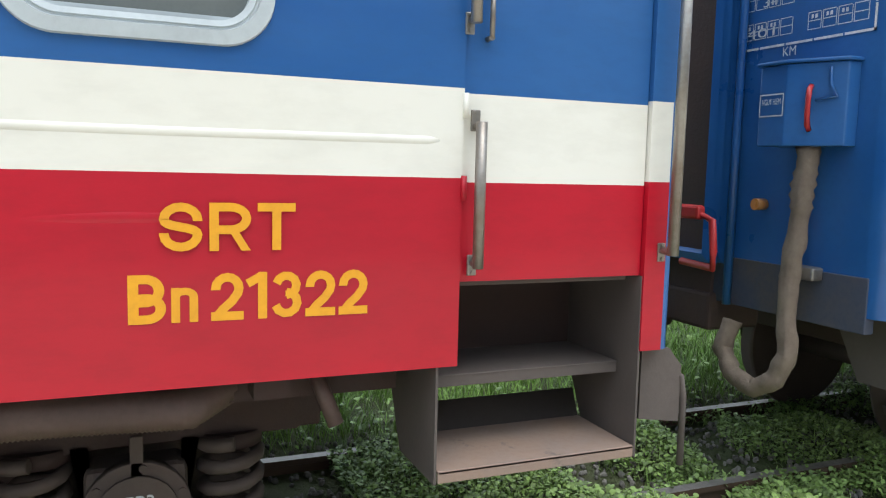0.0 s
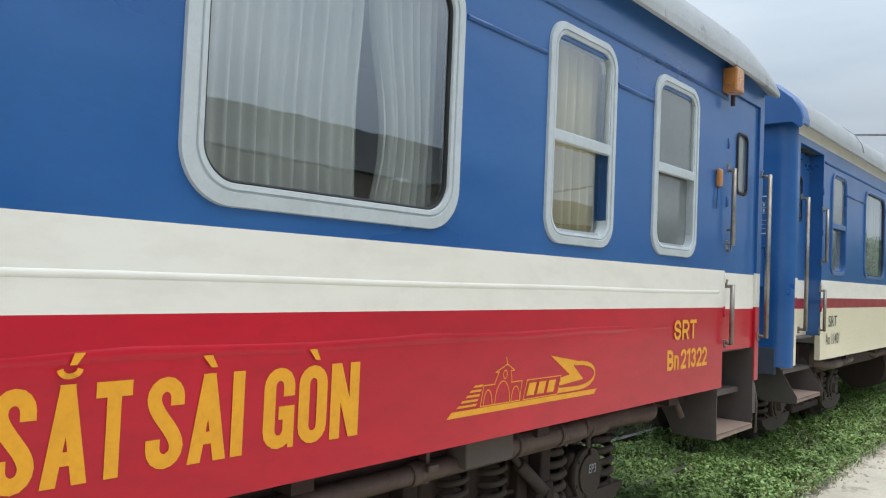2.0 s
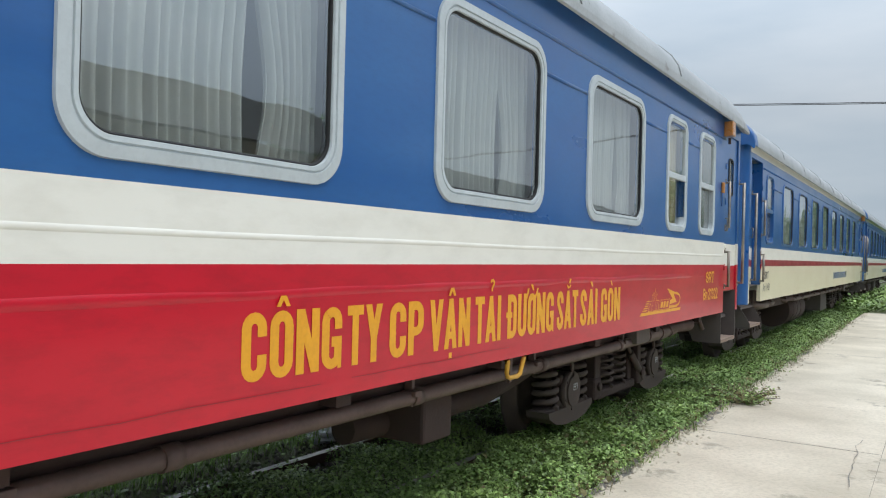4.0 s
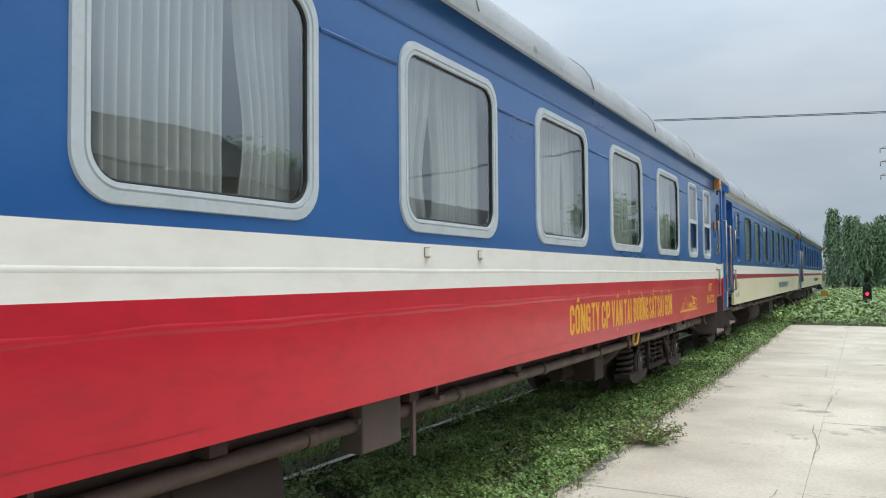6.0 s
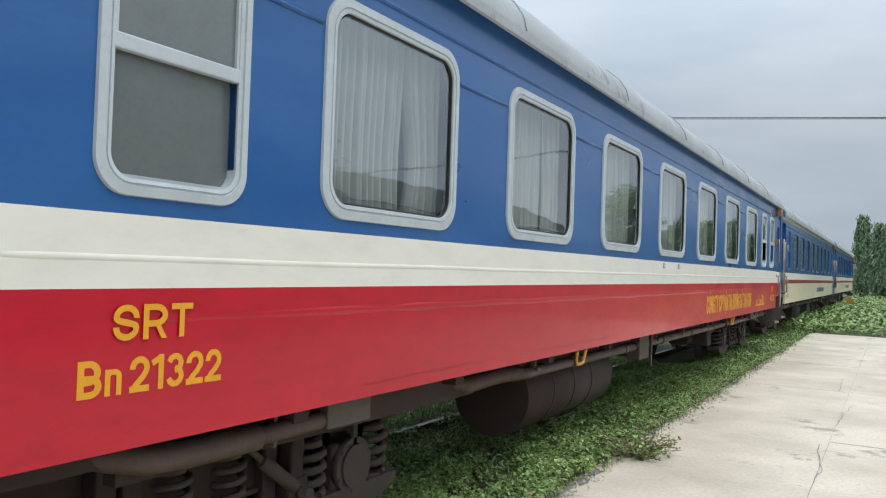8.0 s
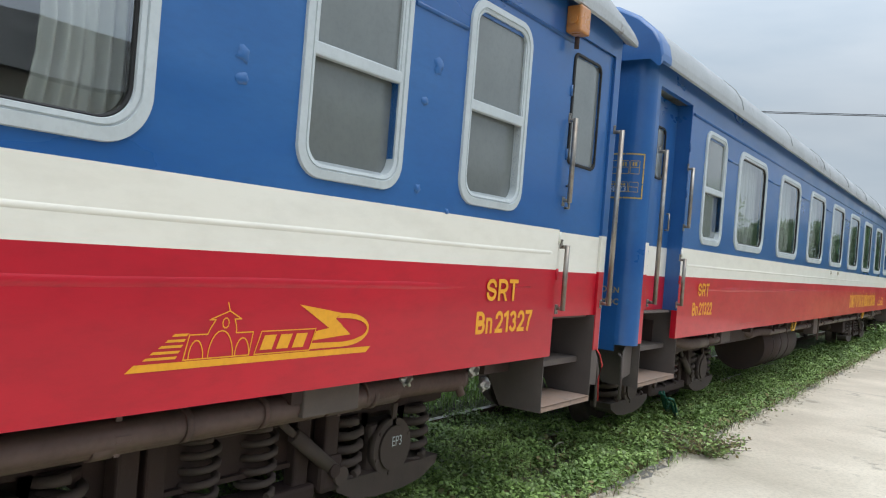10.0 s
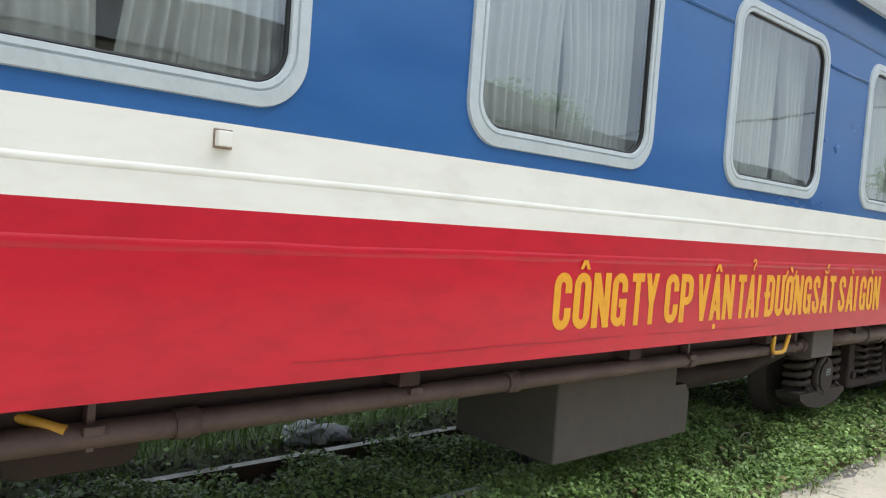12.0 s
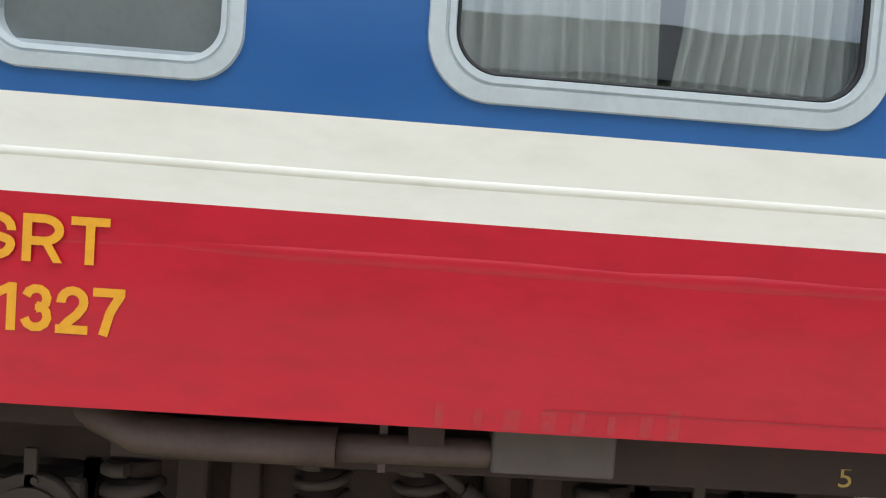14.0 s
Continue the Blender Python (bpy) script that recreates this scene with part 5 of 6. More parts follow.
        for i in range(16):
            flat(bm, [(1.0 + 0.2 * i, 1.28), (1.13 + 0.2 * i, 1.28), (1.13 + 0.2 * i, 1.44), (1.0 + 0.2 * i, 1.44)])
        part("company_name", bm, BLUE, c, "faint blue painted words")
    # underframe
    bm = bmesh.new()
    box(bm, -0.34, -0.22, -8.3, 8.7, 0.97, 1.22)
    box(bm, -WIDE + 0.22, -WIDE + 0.34, -8.3, 8.7, 0.97, 1.22)
    box(bm, -1.75, -1.05, -9.0, 9.2, 0.92, 1.23)
    for i in range(12):
        y = -8.2 + 1.5 * i
        box(bm, -WIDE + 0.15, -0.12, y - 0.05, y + 0.05, 1.0, 1.23)
    part("underframe", bm, SOOT, c, "dusty brown steel underframe")
    for s in (1, -1):
        bogie(c, s * BOGIE, bn and s > 0)
    wheels = [wheelset(c, s * BOGIE + q * AX) for s in (1, -1) for q in (1, -1)]
    for w in wheels:
        w.matrix_basis.translation.x += INSET[kind]
    hose = lambda u: 0.05 + 0.0035 * math.sin(u * 520)
    bm = bmesh.new()
    tube(bm, [(-0.19, -4.25 + 0.25 * i, 0.945) for i in range(47)], 0.042, 12)
    for i in range(1, 8):
        rod(bm, (-0.19, -4.6 + 1.5 * i, 0.945), (-0.19, -4.52 + 1.5 * i, 0.945), 0.050, 12)
    pp = part("pipe", bm, PIPE, c, "brown-grey air pipe along the skirt")
    for s in (1, -1):
        lo, hi, fat = (7.25, 8.35, 0.064) if s > 0 else (-4.18, -5.25, 0.052)
        n = round(abs(hi - lo) / 0.0062)
        pts = [(-0.19 - (0.22 * max(0, i / n - 0.75) * 4), lo + (hi - lo) * i / n, (0.985 if s > 0 else 0.965) + 0.012 * math.sin(i / 39) + 0.10 * max(0, i / n - 0.75) * 4) for i in range(n + 1)]
        part("corrugated_hose", tube(bmesh.new(), pts, lambda u: fat + 0.005 * (round(u * n) % 2), 14), PIPE, c, "ribbed rubber hose")
    for y in (-3.9, -2.95, -1.2, -0.35, 0.85, 2.9, 4.3, 6.0, 7.1, -6.82):
        bm = box(bmesh.new(), -0.215, -0.165, y - 0.012, y + 0.012, 0.90, 1.10, 0.003)
        box(bm, -0.16, -0.13, y - 0.03, y + 0.03, 0.955, 0.985, 0.005)
        part("pipe_hanger", bm, PIPE, c)
    part("side_beam", box(bmesh.new(), -0.30, -0.225, -7.6, -4.80, 0.885, 1.10, 0.006), SOOT, c)
    bm = tube(bmesh.new(), [(-0.30, -7.75, 1.04), (-0.24, -7.62, 1.0), (-0.17, -7.5, 0.975), (-0.16, -7.3, 0.97), (-0.16, -6.95, 0.97)], 0.056, 14)
    tube(bm, [(-0.16, -6.95, 0.97), (-0.16, -6.6, 0.975), (-0.16, -6.4, 0.98)], 0.042, 12)
    part("pipe", bm, PIPE, c, "brown-grey air pipe beside the rear bogie")
    lead = 6.4 if seed == 1 else 4.8
    bm = tube(bmesh.new(), [(-0.19, lead + (7.5 - lead) * i / 8, 0.972) for i in range(9)], 0.060, 14)
    for y in (5.55, 6.25, 6.62, 7.0, 7.3):
        if y > lead:
            rod(bm, (-0.19, y, 0.972), (-0.19, y + 0.03, 0.972), 0.068, 14)
    part("thick_pipe", bm, PIPE, c, "thick brown-grey air pipe above the bogie")
    for y in {1: (-6.34, 6.36), 2: (4.625, -6.34, 6.99)}.get(seed, (4.9,)):
        part("junction_box", box(bmesh.new(), -0.24, -0.11, y - 0.175, y + 0.175, 0.86 if 4 < y < 5 else 0.935, 1.075, 0.008), DUSTGREY, c, "grey steel junction box")
    if seed != 1:
        bx = part("battery_box", box(bmesh.new(), -1.15, -0.40, 2.055, 3.20, 0.40, 1.08, 0.012), DUSTGREY, c, "large dusty grey battery box")
        bm = bmesh.new()
        plan = [(3.205, 0.41), (3.375, 0.41), (3.375, 0.66), (3.33, 0.72), (3.205, 0.72)]
        near, far = [bm.verts.new((-0.41, u, v)) for u, v in plan], [bm.verts.new((-1.1, u, v)) for u, v in plan]
        bm.faces.new(near)
        bm.faces.new(far[::-1])
        for k in range(5):
            bm.faces.new((near[k], far[k], far[(k + 1) % 5], near[(k + 1) % 5]))
        bmesh.ops.recalc_face_normals(bm, faces=bm.faces)
        part("box_step", bm, DUSTGREY, bx)
    else:
        part("equipment_box", box(bmesh.new(), -0.9, -0.30, 3.2, 3.5, 0.62, 1.0, 0.02), SOOT, c)
    part("equipment_box", box(bmesh.new(), -0.75, -0.36, -0.55, -0.1, 0.75, 0.98, 0.08), SOOT, c)
    bm = rod(bmesh.new(), (-0.62, -3.75, 0.70), (-0.62, -1.62, 0.70), 0.34, 36)
    tank = part("water_tank", bm, SOOT, c, "large dusty brown underfloor water tank")
    for y in (-3.2, -2.72, -2.25):
        part("tank_band", rod(bmesh.new(), (-0.62, y - 0.012, 0.70), (-0.62, y + 0.012, 0.70), 0.345, 36), SOOT, tank)
    for y in (-0.68, 3.9) if seed == 1 else (3.9,):
        part("strap", box(bmesh.new(), -0.155, -0.13, y - 0.016, y + 0.016, 0.69 if y < 0 else 0.9, 1.1, 0.003), PIPE, c)
    if bn:
        for y in (3.74, -3.29):
            bm = tube(bmesh.new(), [(-0.02, y - 0.105, 1.075), (-0.02, y - 0.10, 1.06), (-0.03, y - 0.09, 1.0), (-0.03, y - 0.08, 0.975), (-0.03, y - 0.05, 0.963), (-0.03, y + 0.05, 0.963), (-0.03, y + 0.08, 0.975), (-0.03, y + 0.09, 1.0), (-0.02, y + 0.10, 1.06), (-0.02, y + 0.105, 1.075)], 0.014, 10)
            for q in (-0.12, 0.12):
                f = bm.faces.new([bm.verts.new((-0.018, y + q * k, z)) for k, z in ((0.8, 1.085), (1.35, 1.085), (0.85, 1.045))])
                bmesh.ops.solidify(bm, geom=[f], thickness=0.006)
            part("yellow_handle", bm, SAFETY, c, "yellow U-shaped jacking handle")
    if seed == 1:
        part("hanging_box", box(bmesh.new(), -0.26, -0.12, -1.21, -0.84, 0.80, 1.06, 0.01), SOOT_GREY, c, "small grey hanging box")
    if seed == 2:
        part("yellow_rod", rod(bmesh.new(), (-0.32, -0.66, 1.05), (-0.16, -0.42, 0.975), 0.016, 10), SAFETY, c, "short yellow painted rod")
    return c, wheels


HOME = [-12.42, -31.90, 7.72, 27.20]
TRAIN = [coach("bn", "blue, white and red sleeping coach with yellow lettering", HOME[0], "21322", 1),
         coach("bn", "blue, white and red sleeping coach with large door window", HOME[1], "21327", 2),
         coach("an", "blue and cream seating coach with a thin red stripe", HOME[2], "An 11401", 3),
         coach("an", "blue and cream seating coach at the head of the train", HOME[3], "An 11402", 4)]


# ---- ground, track, platform ----
def sheet(name, verts, faces, mats, smooth=False):
    me = bpy.data.meshes.new(name)
    me.from_pydata(verts, [], faces)
    for m in (mats if isinstance(mats, (list, tuple)) else [mats]):
        me.materials.append(m)
    return me


def ground():
    xs = [-900, -200, -60, -25, -12, -8, -5, -3.4, -2.6, -2.0, -1.4, -0.8, -0.3, 0.1, 0.3, 2, 5, 12, 25, 60, 200, 900]
    ys = [-400, -80, -30, -12] + [-10 + 1.5 * i for i in range(42)] + [60, 70, 90, 120, 200, 500, 1500]
    bm = bmesh.new()
    def h(x, y):
        z = 0.045 + 0.03 * noise.noise((x * 0.9, y * 0.5, 3))
        if y > 24.6 and -0.8 < x < 60:
            z += 0.28 * min(1, (y - 24.6) / 4) * max(0, 1 - abs(y - 31) / 9) * min(1, (x + 0.8))
        if x < -4:
            z += min(0.25, (-4 - x) * 0.04)
        return z if abs(x) < 100 and abs(y) < 150 else 0
    grid = [[bm.verts.new((x, y, h(x, y))) for x in xs] for y in ys]
    for a, b in zip(grid, grid[1:]):
        for i in range(len(xs) - 1):
            bm.faces.new((a[i], a[i + 1], b[i + 1], b[i])).smooth = True
    ob = new("ground", mesh_of("ground", bm, SOIL))
    tagged(ob, "weedy earth beside and between the tracks", "ground", kind="structure")


def rail(x, y0, y1, dx=0.0):
    prof = [(-0.055, 0.0), (-0.055, 0.015), (-0.01, 0.03), (-0.01, 0.09), (-0.032, 0.10), (-0.032, 0.128), (0.032, 0.128), (0.032, 0.10), (0.01, 0.09), (0.01, 0.03), (0.055, 0.015), (0.055, 0.0)]
    bm = bmesh.new()
    n = 24
    rows = []
    for i in range(n + 1):
        u = i / n
        rows.append([bm.verts.new((x + px + dx * u * u, y0 + (y1 - y0) * u, pz + 0.001)) for px, pz in prof])
    for a, b in zip(rows, rows[1:]):
        for i in range(len(prof)):
            f = bm.faces.new((a[i], b[i], b[(i + 1) % len(prof)], a[(i + 1) % len(prof)]))
            f.material_index = 1 if i == 5 else 0
    ob = new("rail", mesh_of("rail", bm, [RAILTOP, SHINY]))
    tagged(ob, "rusty steel rail with a polished head", "rail", "rails of the tracks", "structure")


def tuft_mesh(name, spots, mats, seed, leaf=(0.026, 0.06), high=(0.02, 0.12), blades=0.2, tall=(0.06, 0.15)):
    """Low broad-leaved weeds with some grass blades: one small bent leaf at each spot (x, y, ground height)."""
    r = np.random.RandomState(seed)
    n = len(spots)
    s = np.asarray(spots)
    ang, tilt = r.uniform(0, 2 * np.pi, n), r.uniform(0.1, 1.1, n)
    blade = r.rand(n) < blades
    ln = np.where(blade, r.uniform(tall[0], tall[1], n), r.uniform(leaf[0], leaf[1], n))
    wd = np.where(blade, 0.0035, ln * r.uniform(0.26, 0.40, n))
    tilt = np.where(blade, r.uniform(0.9, 1.4, n), tilt)
    base = np.stack([s[:, 0], s[:, 1], s[:, 2] + np.where(blade, 0, r.uniform(high[0], high[1], n))], 1)
    d = np.stack([np.cos(ang) * np.cos(tilt), np.sin(ang) * np.cos(tilt), np.sin(tilt)], 1)
    side = np.stack([-np.sin(ang), np.cos(ang), r.uniform(-0.3, 0.3, n)], 1)
    drop = np.zeros((n, 3))
    drop[:, 2] = -ln * 0.25
    v = np.empty((n, 6, 3))
    v[:, 0] = base
    v[:, 1] = base + d * (ln * 0.4)[:, None] + side * wd[:, None]
    v[:, 2] = base + d * (ln * 0.4)[:, None] - side * wd[:, None]
    v[:, 3] = base + d * (ln * 0.75)[:, None] + side * (wd * 0.8)[:, None] + drop * 0.4
    v[:, 4] = base + d * (ln * 0.75)[:, None] - side * (wd * 0.8)[:, None] + drop * 0.4
    v[:, 5] = base + d * ln[:, None] + drop
    k = np.arange(n)[:, None] * 6
    faces = np.concatenate([k + np.array([[0, 2, 1]]), k + np.array([[1, 2, 4]]), k + np.array([[1, 4, 3]]), k + np.array([[3, 4, 5]])], 0)
    me = sheet(name, v.reshape(-1, 3).tolist(), faces.tolist(), mats)
    return me


def weeds():
    r = np.random.RandomState(5)
    def field(n, x0, x1, y0, y1, patch=2.2, keep=0.0):
        p = np.stack([r.uniform(x0, x1, n), y0 + (y1 - y0) * r.rand(n) ** 1.35, np.zeros(n)], 1)
        k = np.array([noise.noise((a * patch, b * patch, 1.7)) for a, b, _ in p])
        p[:, 2] = 0.03 + 0.12 * np.clip(k + 0.3, 0, 1)
        return p[k > keep]
    near = field(165000, -0.86, 0.16, 1.5, 16, 3.0, keep=-0.26)
    ob = new("weeds", tuft_mesh("weeds", near, LEAF, 1, (0.014, 0.050), (0.0, 0.09), 0.2, (0.05, 0.16)))
    tagged(ob, "low bright green broad-leaved weeds beside the rail", "weeds", kind="stuff")
    a = field(75000, -0.86, 0.24, -5.0, 1.8, keep=-0.36)
    b = field(80000, -1.9, -0.86, -3.5, 14, keep=-0.3)
    ob = new("weeds", tuft_mesh("weeds", np.concatenate([a, b]), LEAF, 2, (0.018, 0.044), (0.01, 0.09), 0.2))
    tagged(ob, "patchy green weeds growing through the ballast", "weeds", kind="stuff")
    c = field(70000, -1.0, 0.2, 15, 60, keep=-0.45)
    c2 = field(60000, -0.6, 14, 24.6, 75, 0.6, keep=-0.3)
    c2[:, 2] += 0.12
    d = field(20000, -7.5, -2.0, -6, 16, keep=-0.5)
    g = field(110000, -10, -2.15, -5, 16, 1.0, keep=-0.6)
    ob = new("long_grass", tuft_mesh("long_grass", g, GRASS, 4, blades=0.95, tall=(0.14, 0.42)))
    tagged(ob, "long bright green grass beyond the track", "grass", kind="stuff")
    ob = new("weeds", tuft_mesh("weeds", np.concatenate([c, d]), LEAF, 3, (0.03, 0.065), (0.02, 0.16), 0.6, (0.08, 0.24)))
    tagged(ob, "green weeds and grass spreading along the tracks", "weeds", kind="stuff")
    ob = new("weeds", tuft_mesh("weeds", c2, LEAF, 6, (0.07, 0.17), (0.02, 0.30), 0.35, (0.15, 0.45)))
    tagged(ob, "rank green weeds beyond the end of the platform", "weeds", kind="stuff")


def sprigs():
    """Taller sprouts, dry stalks and crumbs of concrete along the platform's edge."""
    r = np.random.RandomState(21)
    n = 2600
    p = np.stack([r.uniform(-0.8, 0.32, n), 2.0 + 16 * r.rand(n) ** 1.4, np.full(n, 0.05)], 1)
    p[:, 2] += np.where(p[:, 0] > 0.2, 0.13, 0.0)
    q = np.repeat(p, 9, axis=0) + r.normal(0, 0.016, (n * 9, 3)) * np.array([1, 1, 0])
    ob = new("sprouts", tuft_mesh("sprouts", q, LEAF, 8, (0.018, 0.038), (0.04, 0.16), 0.15))
    tagged(ob, "taller light green sprouts standing out of the weeds", "weeds", kind="stuff")
    n = 8000
    d = np.stack([np.where(r.rand(n) < 0.5, r.normal(0.12, 0.09, n), r.uniform(-0.85, 0.2, n)), 1.5 + 18 * r.rand(n), np.full(n, 0.07)], 1)
    d[:, 2] += np.where(d[:, 0] > 0.2, 0.12, 0.0)
    ob = new("dry_stalks", tuft_mesh("dry_stalks", d, DRYLEAF, 9, (0.03, 0.07), (0.02, 0.10), 0.6))
    tagged(ob, "dry brown stalks and leaves along the platform edge", "dry weeds", kind="stuff")
    rnd = random.Random(9)
    vs, fs = [], []
    for i in range(2600):
        x, y = rnd.gauss(0.24, 0.08), rnd.uniform(2, 24)
        s = rnd.uniform(0.005, 0.022) * (1 if rnd.random() < 0.9 else 1.6)
        z = 0.2 if x > 0.22 else 0.09
        k = len(vs)
        for dx, dy, dz in ((1, 0, 0), (0, 1, 0), (-1, 0, 0), (0, -1, 0), (0, 0, 0.8), (0, 0, -0.6)):
            vs.append((x + s * dx * rnd.uniform(0.7, 1.2), y + s * dy * rnd.uniform(0.7, 1.2), z + s * dz))
        fs += [[k + a, k + b, k + c] for a, b, c in ((0, 1, 4), (1, 2, 4), (2, 3, 4), (3, 0, 4), (1, 0, 5), (2, 1, 5), (3, 2, 5), (0, 3, 5))]
    ob = new("rubble", sheet("rubble", vs, fs, CONCRETE))
    tagged(ob, "crumbs of broken concrete along the platform edge", "rubble", kind="stuff")


def ballast():
    r = random.Random(3)
    ico = bmesh.new()
    bmesh.ops.create_icosphere(ico, subdivisions=1, radius=1)
    base = [v.co.copy() for v in ico.verts]
    fs = [[v.index for v in f.verts] for f in ico.faces]
    ico.free()
    vs, faces = [], []
    for i in range(6500):
        y = r.uniform(-4, 4.5) if i < 5000 else r.uniform(4.5, 12)
        x = r.uniform(-2.5, -0.35)
        if abs(x + 0.9) < 0.07 or abs(x + 1.9) < 0.07:
            continue
        s = r.uniform(0.010, 0.024)
        q = Euler((r.random() * 6, r.random() * 6, r.random() * 6)).to_matrix() @ Matrix.Diagonal((s, s * r.uniform(0.6, 1), s * r.uniform(0.5, 0.9)))
        k = len(vs)
        vs += [tuple(q @ (c * r.uniform(0.8, 1.2)) + Vector((x, y, 0.055 + s * 0.3))) for c in base]
        faces += [[a + k for a in f] for f in fs]
    ob = new("ballast", sheet("ballast", vs, faces, STONE))
    tagged(ob, "dark grey crushed-stone ballast between the rails", "ballast", kind="stuff")


def platform():
    top = tagged(new("platform"), "pale weathered concrete platform with a ragged edge", "platform", kind="structure")
    bm = box(bmesh.new(), 0.26, 9.0, -14, 24.3, -0.1, 0.193)
    part("platform_base", bm, CONC_DARK, top)
    ys = [-14, -10.2, -6.1, -2.2, 1.6, 5.0, 8.3, 12.1, 15.6, 19.4, 24.4]
    xs = [0.19, 1.72, 4.2, 6.6, 9.05]
    r = random.Random(8)
    for i, (a, b) in enumerate(zip(ys, ys[1:])):
        for j, (c, d) in enumerate(zip(xs, xs[1:])):
            bm = bmesh.new()
            n = 26 if j == 0 else 2
            z = 0.2 + r.uniform(-0.003, 0.003)
            left, right = [], []
            for k in range(n + 1):
                y = a + 0.0015 + (b - a - 0.003) * k / n
                x = c + 0.0015
                if j == 0:
                    x += 0.035 * noise.noise((y * 1.3, 4, 0)) + 0.03 * noise.noise((y * 5, 9, 0))
                    if 6.9 < y < 7.6:
                        x += 0.10 * (1 - abs(y - 7.25) / 0.35)
                left.append(Vector((x, y, z - (0.012 if j == 0 else 0))))
                right.append(Vector((d - 0.0015, y, z)))
            prev = None
            for l, q in zip(left, right):
                m1 = l + Vector((0.03 + 0.10 * max(0, noise.noise((l.y * 0.8, 2, 5)) + 0.3) + 0.05 * noise.noise((l.y * 5, 7, 5)) if j == 0 else 0.005, 0, 0.012 if j == 0 else 0))
                cur = [bm.verts.new(p) for p in (l - Vector((0, 0, 0.17 if j == 0 else 0.03)), l, m1, q)]
                if prev:
                    for t in range(3):
                        bm.faces.new((prev[t], prev[t + 1], cur[t + 1], cur[t])).material_index = 1 if t == 0 or (t == 1 and j == 0) else 0
                prev = cur
            bmesh.ops.recalc_face_normals(bm, faces=bm.faces)
            if sum(f.normal.z for f in bm.faces) < 0:
                bmesh.ops.reverse_faces(bm, faces=bm.faces)
            part("slab", bm, [CONCRETE, CONC_DARK], top)
    for k in range(9):
        bm = bmesh.new()
        x, y = (1.66 + r.uniform(-0.12, 0.12), 2.5 + 1.35 * k) if k % 2 else (r.uniform(0.6, 3.0), r.uniform(3, 22))
        along, pts = (0.0, 1.0) if k % 2 else (1.0, r.uniform(-0.3, 0.3)), []
        for q in range(14):
            pts.append((x, y))
            x += along[0] * 0.12 + r.gauss(0, 0.014)
            y += along[1] * 0.12 + r.gauss(0, 0.014)
        for (a, b), (c, d) in zip(pts, pts[1:]):
            l = math.hypot(c - a, d - b) or 1
            w = r.uniform(0.0012, 0.0038)
            nx, ny = -(d - b) / l * w, (c - a) / l * w
            bm.faces.new([bm.verts.new((u, v, 0.2075)) for u, v in ((a - nx, b - ny), (c - nx, d - ny), (c + nx, d + ny), (a + nx, b + ny))])
        bmesh.ops.recalc_face_normals(bm, faces=bm.faces)
        part("crack", bm, CONC_DARK, top)


def shrub(x, y, z, seed, n=26, reach=0.32, label="straggling half-dry weed on the platform edge"):
    """A straggling weed: thin stems that lean out, with small leaves along them."""
    r = random.Random(seed)
    sh = thing("weed_plant", label, "plant")
    sh.matrix_basis = Matrix.Translation((x, y, z))
    stem, leaf = bmesh.new(), bmesh.new()
    for i in range(n):
        a, l = r.uniform(0, 6.28), r.uniform(0.4, 1) * reach
        up = r.uniform(0.15, 0.75)
        pts = [Vector((math.cos(a) * l * u, math.sin(a) * l * u, l * up * (u - 0.45 * u * u) * 1.3 + 0.0)) for u in (0, 0.35, 0.7, 1)]
        tube(stem, pts, 0.0025, 4)
        for k in range(16):
            u = r.uniform(0.2, 1)
            p = pts[0].lerp(pts[3], u) + Vector((r.gauss(0, 0.012), r.gauss(0, 0.012), r.gauss(0.015, 0.012)))
            d = Vector((r.gauss(0, 1), r.gauss(0, 1), r.gauss(0.2, 0.6))).normalized() * r.uniform(0.02, 0.045)
            s = d.orthogonal().normalized() * d.length * 0.3
            vs = [leaf.verts.new(q) for q in (p, p + d * 0.5 + s, p + d, p + d * 0.5 - s)]
            f = leaf.faces.new(vs)
            f.material_index = 1 if r.random() < 0.45 else 0
    part("stem", stem, BARK, sh)
    part("leaves", leaf, [LEAF, DRYLEAF], sh)


